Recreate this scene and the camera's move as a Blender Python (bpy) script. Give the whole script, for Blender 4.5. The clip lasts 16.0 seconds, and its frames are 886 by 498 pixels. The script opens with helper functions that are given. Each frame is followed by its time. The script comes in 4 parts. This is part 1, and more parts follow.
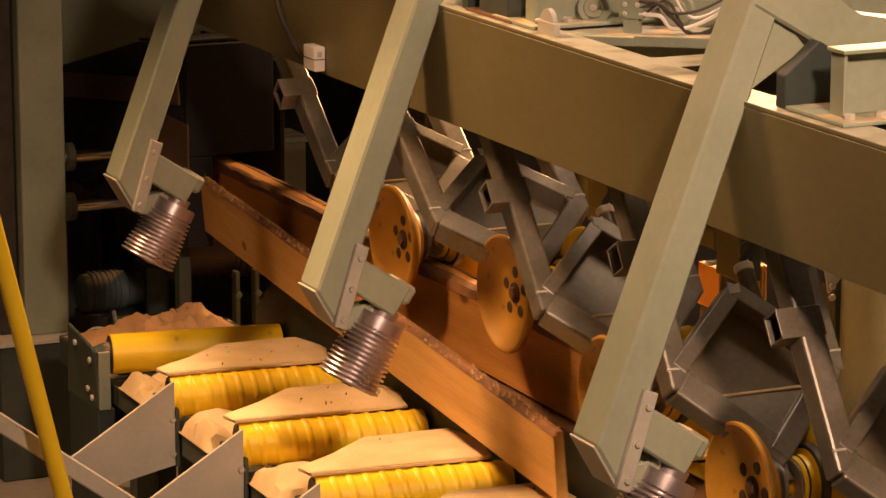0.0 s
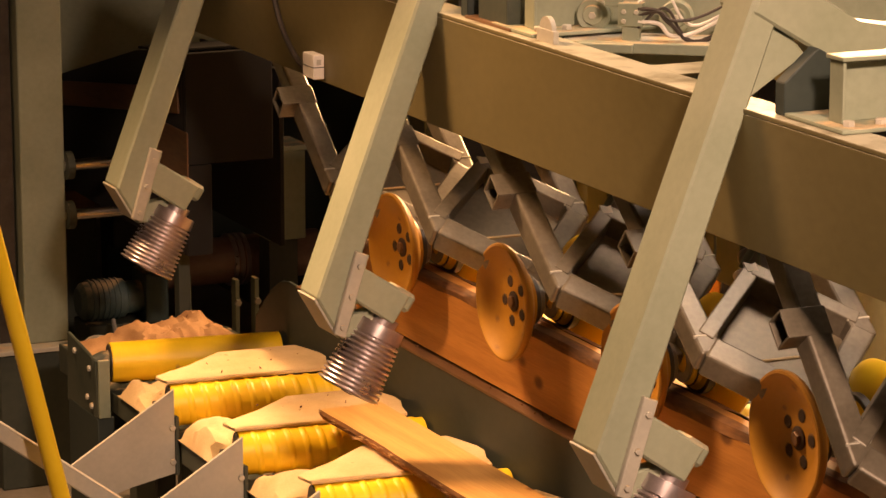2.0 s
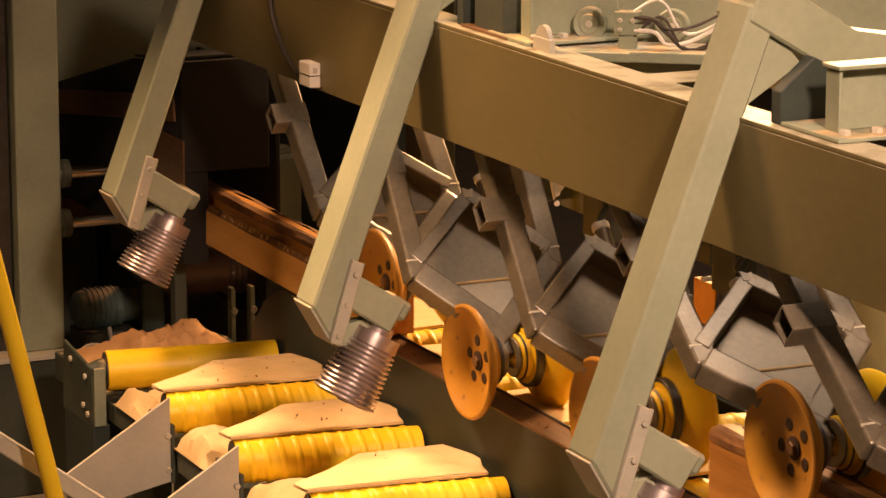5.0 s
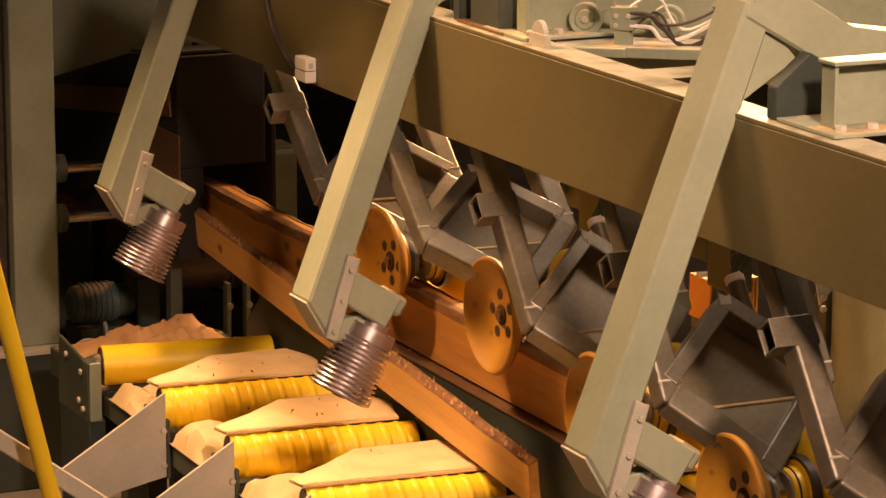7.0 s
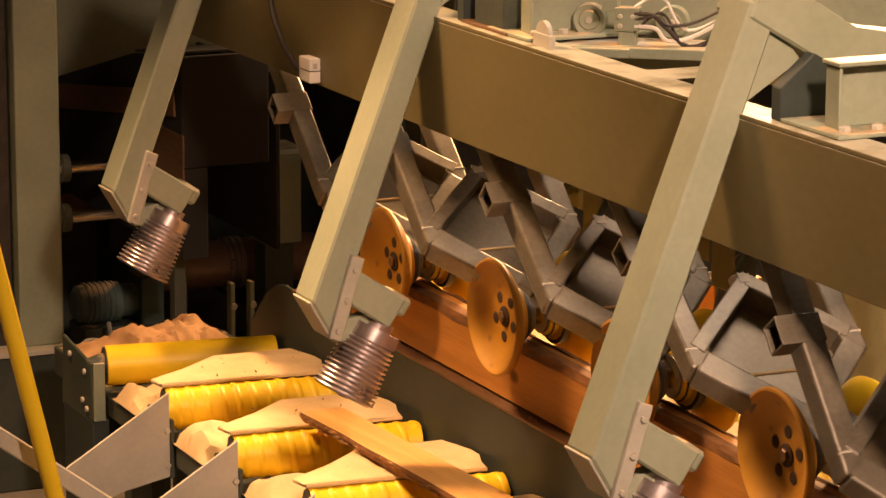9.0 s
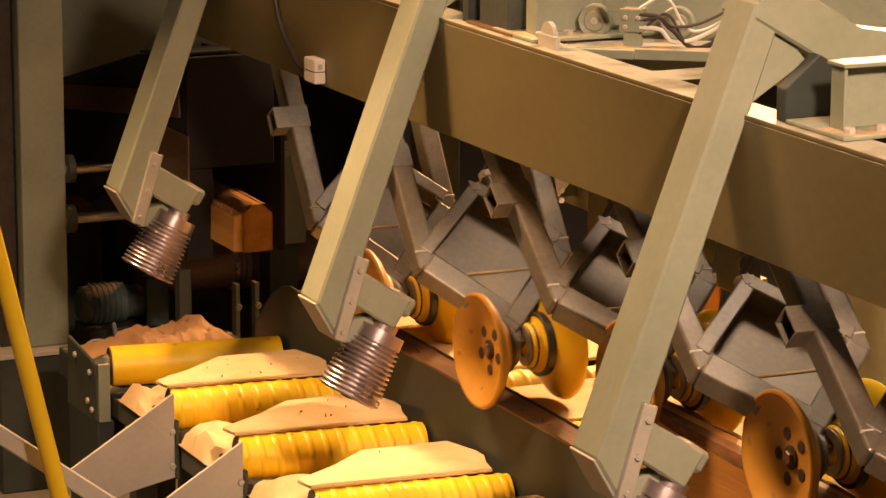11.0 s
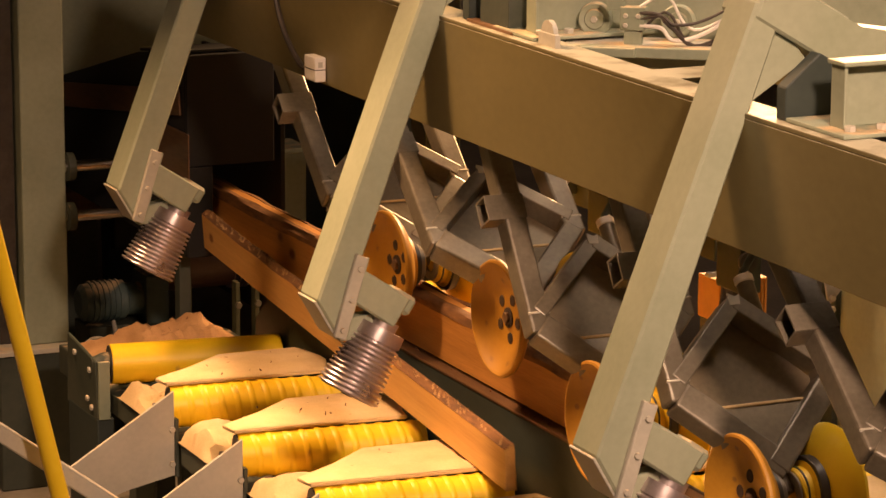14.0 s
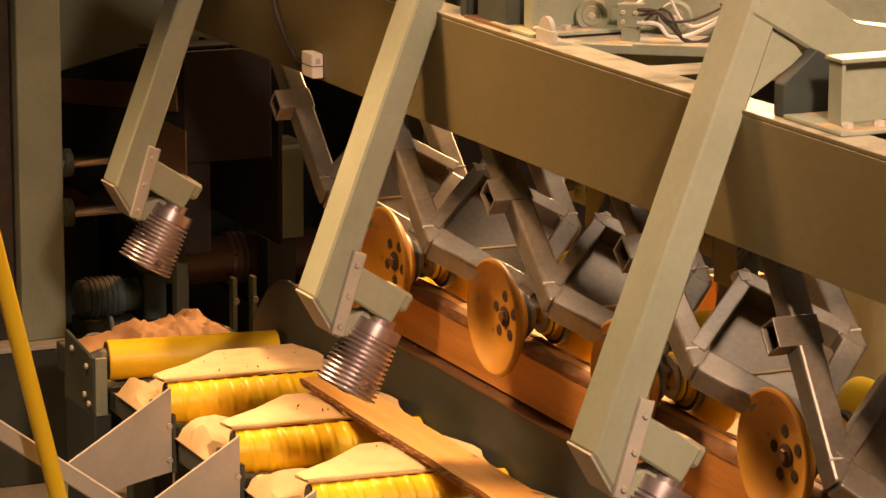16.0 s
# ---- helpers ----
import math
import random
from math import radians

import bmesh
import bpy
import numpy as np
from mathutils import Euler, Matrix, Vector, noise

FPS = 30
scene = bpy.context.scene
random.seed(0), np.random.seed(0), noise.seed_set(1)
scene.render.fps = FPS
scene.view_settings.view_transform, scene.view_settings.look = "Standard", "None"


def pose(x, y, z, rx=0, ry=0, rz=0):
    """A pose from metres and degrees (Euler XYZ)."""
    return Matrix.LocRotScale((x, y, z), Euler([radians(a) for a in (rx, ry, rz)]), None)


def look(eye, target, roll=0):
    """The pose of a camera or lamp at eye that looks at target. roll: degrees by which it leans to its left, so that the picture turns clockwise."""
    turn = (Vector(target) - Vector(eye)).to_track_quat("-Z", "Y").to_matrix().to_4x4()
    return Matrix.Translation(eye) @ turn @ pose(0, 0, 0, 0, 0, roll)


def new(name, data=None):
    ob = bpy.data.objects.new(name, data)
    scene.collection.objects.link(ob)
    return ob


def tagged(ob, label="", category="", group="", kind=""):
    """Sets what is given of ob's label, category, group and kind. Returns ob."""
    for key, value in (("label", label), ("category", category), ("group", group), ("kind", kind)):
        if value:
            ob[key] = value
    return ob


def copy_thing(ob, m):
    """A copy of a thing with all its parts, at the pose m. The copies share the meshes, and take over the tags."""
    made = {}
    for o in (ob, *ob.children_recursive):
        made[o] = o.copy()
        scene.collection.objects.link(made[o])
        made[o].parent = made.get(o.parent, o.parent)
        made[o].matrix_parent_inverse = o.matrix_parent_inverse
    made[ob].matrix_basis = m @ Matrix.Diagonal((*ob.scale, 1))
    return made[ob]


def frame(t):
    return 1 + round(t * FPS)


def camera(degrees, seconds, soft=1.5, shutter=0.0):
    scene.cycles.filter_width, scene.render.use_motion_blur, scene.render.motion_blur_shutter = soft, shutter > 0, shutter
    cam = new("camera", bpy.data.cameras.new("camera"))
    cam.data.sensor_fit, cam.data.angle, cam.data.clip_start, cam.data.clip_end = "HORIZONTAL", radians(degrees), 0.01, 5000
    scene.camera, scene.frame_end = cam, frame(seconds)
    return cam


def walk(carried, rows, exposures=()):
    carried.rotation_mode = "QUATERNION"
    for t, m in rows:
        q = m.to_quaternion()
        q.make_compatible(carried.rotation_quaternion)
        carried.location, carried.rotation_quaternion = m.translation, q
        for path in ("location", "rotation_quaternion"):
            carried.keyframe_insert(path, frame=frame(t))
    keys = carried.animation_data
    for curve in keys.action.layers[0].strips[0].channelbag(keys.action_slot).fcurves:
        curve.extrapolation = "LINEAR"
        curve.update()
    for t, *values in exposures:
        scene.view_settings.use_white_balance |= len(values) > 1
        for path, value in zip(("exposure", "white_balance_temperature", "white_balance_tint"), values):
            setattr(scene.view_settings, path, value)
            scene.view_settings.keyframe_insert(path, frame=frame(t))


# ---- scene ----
cam = camera(15.9, 16.0, 1.5, 0.5)
EYE = Vector((-4.54, -9.95, 3.90))
AHEAD = (Vector((0, 0, 1.5)) - EYE).normalized()
SIDE = AHEAD.cross(Vector((0, 0, 1))).normalized()
OVER = SIDE.cross(AHEAD)
# sway of the held camera: seconds, sideways and upward swing (thousandths of the view distance), roll in degrees
SWAY = [
    (0.0, 0.04, -4.08, 0.12), (0.5, -0.59, -3.40, 0.05), (1.0, -0.41, -1.94, 0.03), (1.5, -0.11, -1.14, 0.07),
    (2.0, 0.21, -1.66, 0.03), (2.5, 0.00, -1.66, 0.04), (3.0, -0.32, -0.96, 0.06), (3.5, -0.00, 0.00, 0.00),
    (4.0, 0.75, 1.67, 0.05), (6.5, 2.19, -0.57, 0.14), (7.0, 2.81, -0.45, 0.17), (7.5, 2.81, -0.46, 0.19),
    (8.0, 2.73, -1.57, 0.24), (8.5, 2.10, -1.09, 0.26), (9.0, 1.57, -0.36, 0.23), (11.5, -0.68, 0.27, 0.27),
    (12.0, -1.09, 1.62, 0.30), (12.5, -0.27, 1.98, 0.22), (13.0, 0.21, 1.92, 0.24), (13.5, 0.27, 0.77, 0.25),
    (14.0, 0.00, -0.66, 0.31), (14.5, 0.27, -1.03, 0.27), (15.0, 0.62, -0.82, 0.28), (15.5, 0.84, -0.68, 0.34),
    (16.0, 0.84, -1.78, 0.35),
]


def held(side, up, roll):
    return look(EYE, EYE + AHEAD + SIDE * side / 1000 + OVER * up / 1000, roll)


walk(cam, [(t, held(a, b, c)) for t, a, b, c in SWAY], [(0.0, -0.10), (1.0, 0.04), (1.5, 0.16), (3.0, 0.22), (16.0, 0.22)])

# ---- light ----
world = bpy.data.worlds.new("hall_air")
world.use_nodes = True
scene.world = world
world.node_tree.nodes["Background"].inputs[0].default_value = (1.0, 0.72, 0.42, 1)
world.node_tree.nodes["Background"].inputs[1].default_value = 0.014


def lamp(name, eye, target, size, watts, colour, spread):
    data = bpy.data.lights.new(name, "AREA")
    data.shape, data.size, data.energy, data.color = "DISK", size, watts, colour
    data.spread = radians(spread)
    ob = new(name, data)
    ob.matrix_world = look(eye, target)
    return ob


SODIUM = (1.0, 0.555, 0.27)
lamp("hall_or_fill_lamp", (-2.4, 1.0, 5.6), (-0.5, -0.7, 1.0), 1.2, 142, SODIUM, 85)
lamp("hall_or_fill_lamp", (-1.9, -8.3, 5.8), (0.1, -1.9, 1.6), 0.6, 50, (1.0, 0.645, 0.45), 50)
lamp("hall_or_fill_lamp", (1.3, -2.2, 5.7), (0.2, -1.7, 1.3), 1.4, 18, (1.0, 0.74, 0.56), 70)
# broad soft fill, added to lift the dark parts; no known lamp hangs here
lamp("hall_or_fill_lamp", (-1.2, -6.5, 7.7), (-0.6, 0.0, 0.5), 4.0, 64, (1.0, 0.585, 0.385), 170)
# unseen lamp low behind, added to brighten the press frames and the corner
lamp("hall_or_fill_lamp", (2.8, 2.0, 3.8), (0.0, -0.7, 1.4), 0.8, 175, (1.0, 0.56, 0.26), 100)
scene.view_settings.exposure = 0.0


# ---- materials ----
def mat(name, a, b, rough=0.5, metal=0.0, scale=6.0, fine=60.0, bump=0.15, stretch=(1, 1, 1), dust=0.0, dust_colour=(0.62, 0.44, 0.24), spots=None):
    """Two-tone worn surface: broad stains, fine grain, relief, and dust that settles on faces that look up."""
    m = bpy.data.materials.new(name)
    m.use_nodes = True
    nt = m.node_tree
    n, l = nt.nodes, nt.links
    bsdf = n["Principled BSDF"]
    tc = n.new("ShaderNodeTexCoord")
    mp = n.new("ShaderNodeMapping")
    mp.inputs["Scale"].default_value = stretch
    l.new(tc.outputs["Object"], mp.inputs["Vector"])
    big = n.new("ShaderNodeTexNoise")
    big.inputs["Scale"].default_value, big.inputs["Detail"].default_value = scale, 6
    small = n.new("ShaderNodeTexNoise")
    small.inputs["Scale"].default_value, small.inputs["Detail"].default_value = fine, 5
    for k in (big, small):
        l.new(mp.outputs["Vector"], k.inputs["Vector"])
    add = n.new("ShaderNodeMath")
    add.operation = "MULTIPLY_ADD"
    l.new(small.outputs["Fac"], add.inputs[0])
    add.inputs[1].default_value = 0.45
    l.new(big.outputs["Fac"], add.inputs[2])
    ramp = n.new("ShaderNodeMapRange")
    ramp.inputs["From Min"].default_value, ramp.inputs["From Max"].default_value = 0.48, 0.98
    l.new(add.outputs[0], ramp.inputs["Value"])
    mix = n.new("ShaderNodeMix")
    mix.data_type = "RGBA"
    mix.inputs["A"].default_value, mix.inputs["B"].default_value = (*a, 1), (*b, 1)
    l.new(ramp.outputs["Result"], mix.inputs["Factor"])
    col = mix.outputs["Result"]
    if spots:
        vor = n.new("ShaderNodeTexVoronoi")
        vor.inputs["Scale"].default_value = spots[0]
        mp2 = n.new("ShaderNodeMapping")
        mp2.inputs["Scale"].default_value = spots[2]
        l.new(tc.outputs["Object"], mp2.inputs["Vector"])
        l.new(mp2.outputs["Vector"], vor.inputs["Vector"])
        r2 = n.new("ShaderNodeMapRange")
        r2.inputs["From Min"].default_value, r2.inputs["From Max"].default_value = spots[3], spots[3] * 0.55
        l.new(vor.outputs["Distance"], r2.inputs["Value"])
        m2 = n.new("ShaderNodeMix")
        m2.data_type = "RGBA"
        m2.inputs["B"].default_value = (*spots[1], 1)
        l.new(r2.outputs["Result"], m2.inputs["Factor"])
        l.new(col, m2.inputs["A"])
        col = m2.outputs["Result"]
    if dust:
        geo = n.new("ShaderNodeNewGeometry")
        sep = n.new("ShaderNodeSeparateXYZ")
        l.new(geo.outputs["Normal"], sep.inputs[0])
        up = n.new("ShaderNodeMapRange")
        up.inputs["From Min"].default_value, up.inputs["From Max"].default_value = 0.35, 0.95
        l.new(sep.outputs["Z"], up.inputs["Value"])
        dn = n.new("ShaderNodeTexNoise")
        dn.inputs["Scale"].default_value, dn.inputs["Detail"].default_value = 11, 7
        l.new(tc.outputs["Object"], dn.inputs["Vector"])
        dr = n.new("ShaderNodeMapRange")
        dr.inputs["From Min"].default_value, dr.inputs["From Max"].default_value = 0.62 - 0.4 * dust, 0.72 - 0.2 * dust
        l.new(dn.outputs["Fac"], dr.inputs["Value"])
        mul = n.new("ShaderNodeMath")
        mul.operation = "MULTIPLY"
        l.new(up.outputs["Result"], mul.inputs[0])
        l.new(dr.outputs["Result"], mul.inputs[1])
        m3 = n.new("ShaderNodeMix")
        m3.data_type = "RGBA"
        m3.inputs["B"].default_value = (*dust_colour, 1)
        l.new(mul.outputs[0], m3.inputs["Factor"])
        l.new(col, m3.inputs["A"])
        col = m3.outputs["Result"]
    l.new(col, bsdf.inputs["Base Color"])
    rr = n.new("ShaderNodeMapRange")
    rr.inputs["To Min"].default_value, rr.inputs["To Max"].default_value = max(rough - 0.12, 0.05), min(rough + 0.15, 1)
    l.new(big.outputs["Fac"], rr.inputs["Value"])
    l.new(rr.outputs["Result"], bsdf.inputs["Roughness"])
    bsdf.inputs["Metallic"].default_value = metal
    if bump:
        bp = n.new("ShaderNodeBump")
        bp.inputs["Strength"].default_value, bp.inputs["Distance"].default_value = bump, 0.004
        l.new(add.outputs[0], bp.inputs["Height"])
        l.new(bp.outputs["Normal"], bsdf.inputs["Normal"])
    return m


PAINT = mat("grey_green_paint", (0.205, 0.235, 0.165), (0.285, 0.31, 0.225), 0.5, 0, 3.5, 45, 0.10, dust=0.55)
ARMPAINT = mat("grey_green_arm_paint", (0.26, 0.29, 0.20), (0.34, 0.36, 0.26), 0.45, 0, 3.0, 40, 0.10, dust=0.35, spots=(3.2, (0.40, 0.40, 0.30), (1, 1, 0.5), 0.20))
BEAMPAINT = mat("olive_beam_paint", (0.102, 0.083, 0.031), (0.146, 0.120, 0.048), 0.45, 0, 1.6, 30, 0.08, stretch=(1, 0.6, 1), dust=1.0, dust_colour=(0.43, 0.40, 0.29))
WORN = mat("worn_dusty_steel", (0.105, 0.089, 0.062), (0.215, 0.186, 0.138), 0.36, 0.30, 6, 60, 0.15)
FRAMEPLATE = mat("dull_frame_plate", (0.125, 0.100, 0.064), (0.235, 0.190, 0.122), 0.36, 0.25, 4, 60, 0.10)
DARK = mat("dark_green_steel", (0.030, 0.040, 0.030), (0.060, 0.066, 0.048), 0.6, 0, 4, 40, 0.15, dust=0.12)
FENCE = mat("blackened_green_steel", (0.017, 0.026, 0.023), (0.034, 0.044, 0.037), 0.6, 0, 3, 40, 0.15, stretch=(1, 0.5, 1))
# sawdust in a darker orange-brown, to carry the heap's shadow in its colour
PILE = mat("shade_darkened_sawdust", (0.34, 0.18, 0.07), (0.50, 0.29, 0.13), 0.95, 0, 6, 120, 0.5, spots=(8, (0.20, 0.09, 0.03), (1, 1, 1), 0.09))
DRUM = mat("worn_brown_drum_steel", (0.20, 0.13, 0.11), (0.34, 0.23, 0.19), 0.4, 0.3, 8, 60, 0.15, stretch=(0.4, 1, 1))
# near-black base carries the unlit dark inside the saw outlet
VOID = mat("unlit_black_steel", (0.004, 0.004, 0.004), (0.009, 0.008, 0.007), 0.95, 0.0, 5, 50, 0.1)
BLACK = mat("black_grease", (0.022, 0.018, 0.015), (0.05, 0.042, 0.034), 0.4, 0, 20, 90, 0.2)
RAIL = mat("rusty_brown_rail", (0.07, 0.035, 0.015), (0.20, 0.105, 0.045), 0.45, 0.2, 9, 70, 0.2, stretch=(1, 0.15, 1))
STEEL = mat("ribbed_bare_steel", (0.50, 0.42, 0.42), (0.66, 0.57, 0.57), 0.30, 0.85, 12, 120, 0.08)
CHROME = mat("polished_shaft_steel", (0.5, 0.48, 0.45), (0.62, 0.6, 0.56), 0.2, 1.0, 9, 60, 0.03)
YELLOW = mat("yellow_roller_paint", (0.80, 0.50, 0.008), (0.88, 0.60, 0.014), 0.42, 0, 8, 60, 0.06, spots=(9, (0.55, 0.33, 0.05), (1, 1, 1), 0.12))
# yellow paint under dust; base shifted to orange for light bounced off wood
TINTED_YELLOW = mat("dusty_yellow_paint_light_tint", (0.35, 0.162, 0.010), (0.45, 0.220, 0.018), 0.5, 0, 7, 70, 0.10, spots=(14, (0.24, 0.11, 0.02), (1, 1, 1), 0.17))
SAWN = mat("fresh_sawn_wood", (0.33, 0.135, 0.020), (0.56, 0.265, 0.062), 0.6, 0, 6, 60, 0.4, stretch=(3, 0.16, 3), spots=(4.2, (0.13, 0.045, 0.010), (1.2, 0.8, 1.2), 0.15))
PALE = mat("pale_sawn_board", (0.48, 0.255, 0.060), (0.68, 0.40, 0.125), 0.6, 0, 6, 60, 0.35, stretch=(3, 0.16, 3), spots=(4.5, (0.24, 0.09, 0.02), (1.2, 0.9, 1.2), 0.13))
SHRED = mat("torn_bark_fibre", (0.30, 0.15, 0.05), (0.60, 0.38, 0.16), 0.85, 0, 14, 60, 0.3)
BARK = mat("brown_bark_wane", (0.06, 0.025, 0.009), (0.30, 0.135, 0.042), 0.85, 0, 9, 50, 0.8, stretch=(1.5, 0.4, 1.5))
DUST = mat("sawdust_cream", (0.54, 0.375, 0.175), (0.69, 0.51, 0.27), 0.9, 0, 7, 140, 0.35, spots=(7, (0.40, 0.22, 0.09), (1, 1, 1), 0.07))
GREYPLATE = mat("pale_grey_plate", (0.38, 0.36, 0.30), (0.48, 0.45, 0.37), 0.5, 0, 5, 60, 0.08, dust=0.4)
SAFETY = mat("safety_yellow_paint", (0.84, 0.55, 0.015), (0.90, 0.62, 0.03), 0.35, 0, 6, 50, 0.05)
WHITE = mat("white_plastic", (0.66, 0.62, 0.55), (0.76, 0.72, 0.66), 0.4, 0, 9, 80, 0.04)
RUBBER = mat("black_rubber_hose", (0.02, 0.018, 0.016), (0.06, 0.045, 0.035), 0.5, 0, 14, 80, 0.1)
TEAL = mat("teal_motor_paint", (0.05, 0.085, 0.085), (0.10, 0.14, 0.13), 0.45, 0, 9, 60, 0.12, dust=0.3)
CONCRETE = mat("stained_concrete", (0.16, 0.14, 0.11), (0.27, 0.235, 0.185), 0.85, 0, 1.2, 25, 0.3)
# unseen walls and roof, coloured pale to bounce fill into the dark parts
WALL = mat("hall_cladding", (0.40, 0.36, 0.29), (0.52, 0.47, 0.38), 0.8, 0, 0.7, 12, 0.1)
HOLE = mat("dark_hole", (0.015, 0.008, 0.004), (0.05, 0.022, 0.008), 0.8, 0, 20, 60, 0.1)
LATTICE = mat("orange_slat_plastic", (0.50, 0.21, 0.03), (0.62, 0.29, 0.05), 0.6, 0, 9, 60, 0.1)


# ---- mesh helpers ----
def bm_new():
    return bmesh.new()


def mesh(name, bm, material, smooth=False):
    me = bpy.data.meshes.new(name)
    bmesh.ops.recalc_face_normals(bm, faces=bm.faces)
    if smooth:
        for f in bm.faces:
            f.smooth = True
        for e in bm.edges:
            if len(e.link_faces) == 2 and e.calc_face_angle(0) > 0.6:
                e.smooth = False
    bm.to_mesh(me)
    bm.free()
    me.materials.append(material)
    return me


def part(name, bm, material, parent, label="", smooth=False):
    ob = new(name, mesh(name, bm, material, smooth))
    ob.parent = parent
    if label:
        ob["label"] = label
    return ob


def thing(name, label, category, at=None, group="", kind=""):
    ob = new(name)
    ob.empty_display_size = 0.1
    ob.matrix_basis = at or Matrix()
    return tagged(ob, label, category, group, kind)


def solo(name, bm, material, label, category, group="", kind="", at=None, smooth=False):
    ob = new(name, mesh(name, bm, material, smooth))
    ob.matrix_basis = at or Matrix()
    return tagged(ob, label, category, group, kind)


def box(bm, lo, hi, bevel=0.004, m=None):
    c, s = [(a + b) / 2 for a, b in zip(lo, hi)], [b - a for a, b in zip(lo, hi)]
    g = bmesh.ops.create_cube(bm, size=1, matrix=(m or Matrix()) @ Matrix.Translation(c) @ Matrix.Diagonal((*s, 1)))
    if bevel:
        es = list({e for v in g["verts"] for e in v.link_edges})
        bmesh.ops.bevel(bm, geom=es, offset=bevel, segments=2, affect="EDGES", profile=0.5)
    return bm


def axis(p, q, up=(0, 0, 1)):
    p, q = Vector(p), Vector(q)
    z = (q - p).normalized()
    x = Vector(up).cross(z)
    if x.length < 1e-4:
        x = Vector((1, 0, 0))
    x.normalize()
    y = z.cross(x)
    m = Matrix((x, y, z)).transposed().to_4x4()
    m.translation = p
    return m, (q - p).length


def bar(bm, p, q, w, h, bevel=0.006, up=(1, 0, 0)):
    """A square tube from p to q; h is measured along up, w across it."""
    m, n = axis(p, q, up)
    return box(bm, (-w / 2, -h / 2, 0), (w / 2, h / 2, n), bevel, m)


def lathe(bm, profile, m=None, steps=40):
    """Turns (along, radius) pairs about the local z axis."""
    m = m or Matrix()
    rings = []
    for a, r in profile:
        if r < 1e-5:
            rings.append([bm.verts.new(m @ Vector((0, 0, a)))])
        else:
            rings.append([bm.verts.new(m @ Vector((r * math.cos(2 * math.pi * i / steps), r * math.sin(2 * math.pi * i / steps), a))) for i in range(steps)])
    for u, v in zip(rings, rings[1:]):
        for i in range(steps):
            j = (i + 1) % steps
            if len(u) == 1 and len(v) == 1:
                continue
            if len(u) == 1:
                bm.faces.new((u[0], v[i], v[j]))
            elif len(v) == 1:
                bm.faces.new((u[i], v[0], u[j]))
            else:
                bm.faces.new((u[i], v[i], v[j], u[j]))
    return bm


def rod(bm, p, q, r, steps=20):
    m, n = axis(p, q)
    e = min(r * 0.15, 0.004)
    return lathe(bm, [(0, 0), (0, r - e), (e, r), (n - e, r), (n, r - e), (n, 0)], m, steps)


def slab(bm, pts, thick, bevel=0.003):
    """A plate: the outline pts, thickened against its normal."""
    pts = [Vector(p) for p in pts]
    nor = (pts[1] - pts[0]).cross(pts[2] - pts[0]).normalized() * thick
    top = [bm.verts.new(p) for p in pts]
    bot = [bm.verts.new(p - nor) for p in pts]
    fs = [bm.faces.new(top), bm.faces.new(bot[::-1])]
    for i in range(len(pts)):
        j = (i + 1) % len(pts)
        fs.append(bm.faces.new((top[i], bot[i], bot[j], top[j])))
    if bevel:
        es = list({e for f in fs for e in f.edges})
        bmesh.ops.bevel(bm, geom=es, offset=bevel, segments=1, affect="EDGES")
    return bm


def hose(bm, pts, r, steps=8, sub=8):
    """A round cable through the points (Catmull-Rom)."""
    P = [Vector(p) for p in pts]
    P = [2 * P[0] - P[1]] + P + [2 * P[-1] - P[-2]]
    line = []
    for i in range(1, len(P) - 2):
        for k in range(sub):
            t = k / sub
            line.append(0.5 * (2 * P[i] + (P[i + 1] - P[i - 1]) * t + (2 * P[i - 1] - 5 * P[i] + 4 * P[i + 1] - P[i + 2]) * t * t
                               + (3 * P[i] - P[i - 1] - 3 * P[i + 1] + P[i + 2]) * t ** 3))
    line.append(P[-2])
    rings = []
    for i, p in enumerate(line):
        d = line[min(i + 1, len(line) - 1)] - line[max(i - 1, 0)]
        m, _ = axis(p, p + d, (0.3, 0.2, 1))
        rings.append([bm.verts.new(m @ Vector((r * math.cos(2 * math.pi * a / steps), r * math.sin(2 * math.pi * a / steps), 0))) for a in range(steps)])
    for u, v in zip(rings, rings[1:]):
        for i in range(steps):
            bm.faces.new((u[i], v[i], v[(i + 1) % steps], u[(i + 1) % steps]))
    bm.faces.new(rings[0]), bm.faces.new(rings[-1][::-1])
    return bm


def lathe_x(bm, profile, at, steps=40):
    """Turns (x, radius) pairs about an axis along x through at."""
    return lathe(bm, profile, Matrix.Translation(at) @ Matrix(((0, 0, 1, 0), (1, 0, 0, 0), (0, 1, 0, 0), (0, 0, 0, 1))), steps)


def bolt(parent, p, way, r=0.011, material=None):
    p, way = Vector(p), Vector(way).normalized()
    b = rod(bm_new(), p - way * 0.002, p + way * r * 0.9, r, 6)
    return part("bolt", b, material or GREYPLATE, parent)


# ---- hall ----
def hall():
    b = box(bm_new(), (-9, -18, -0.2), (9, 14, 0), 0)
    solo("floor", b, CONCRETE, "stained concrete hall floor", "floor", kind="structure")
    for name, lo, hi in (("wall_north", (-9, 14, 0), (9, 14.2, 8)), ("wall_south", (-9, -18.2, 0), (9, -18, 8)),
                         ("wall_west", (-9.2, -18, 0), (-9, 14, 8)), ("wall_east", (9, -18, 0), (9.2, 14, 8))):
        solo(name, box(bm_new(), lo, hi, 0), WALL, "dusty grey sheet-metal hall wall", "wall", kind="structure")
    solo("ceiling", box(bm_new(), (-9, -18, 8), (9, 14, 8.2), 0), WALL, "dusty grey hall roof underside", "ceiling", kind="structure")


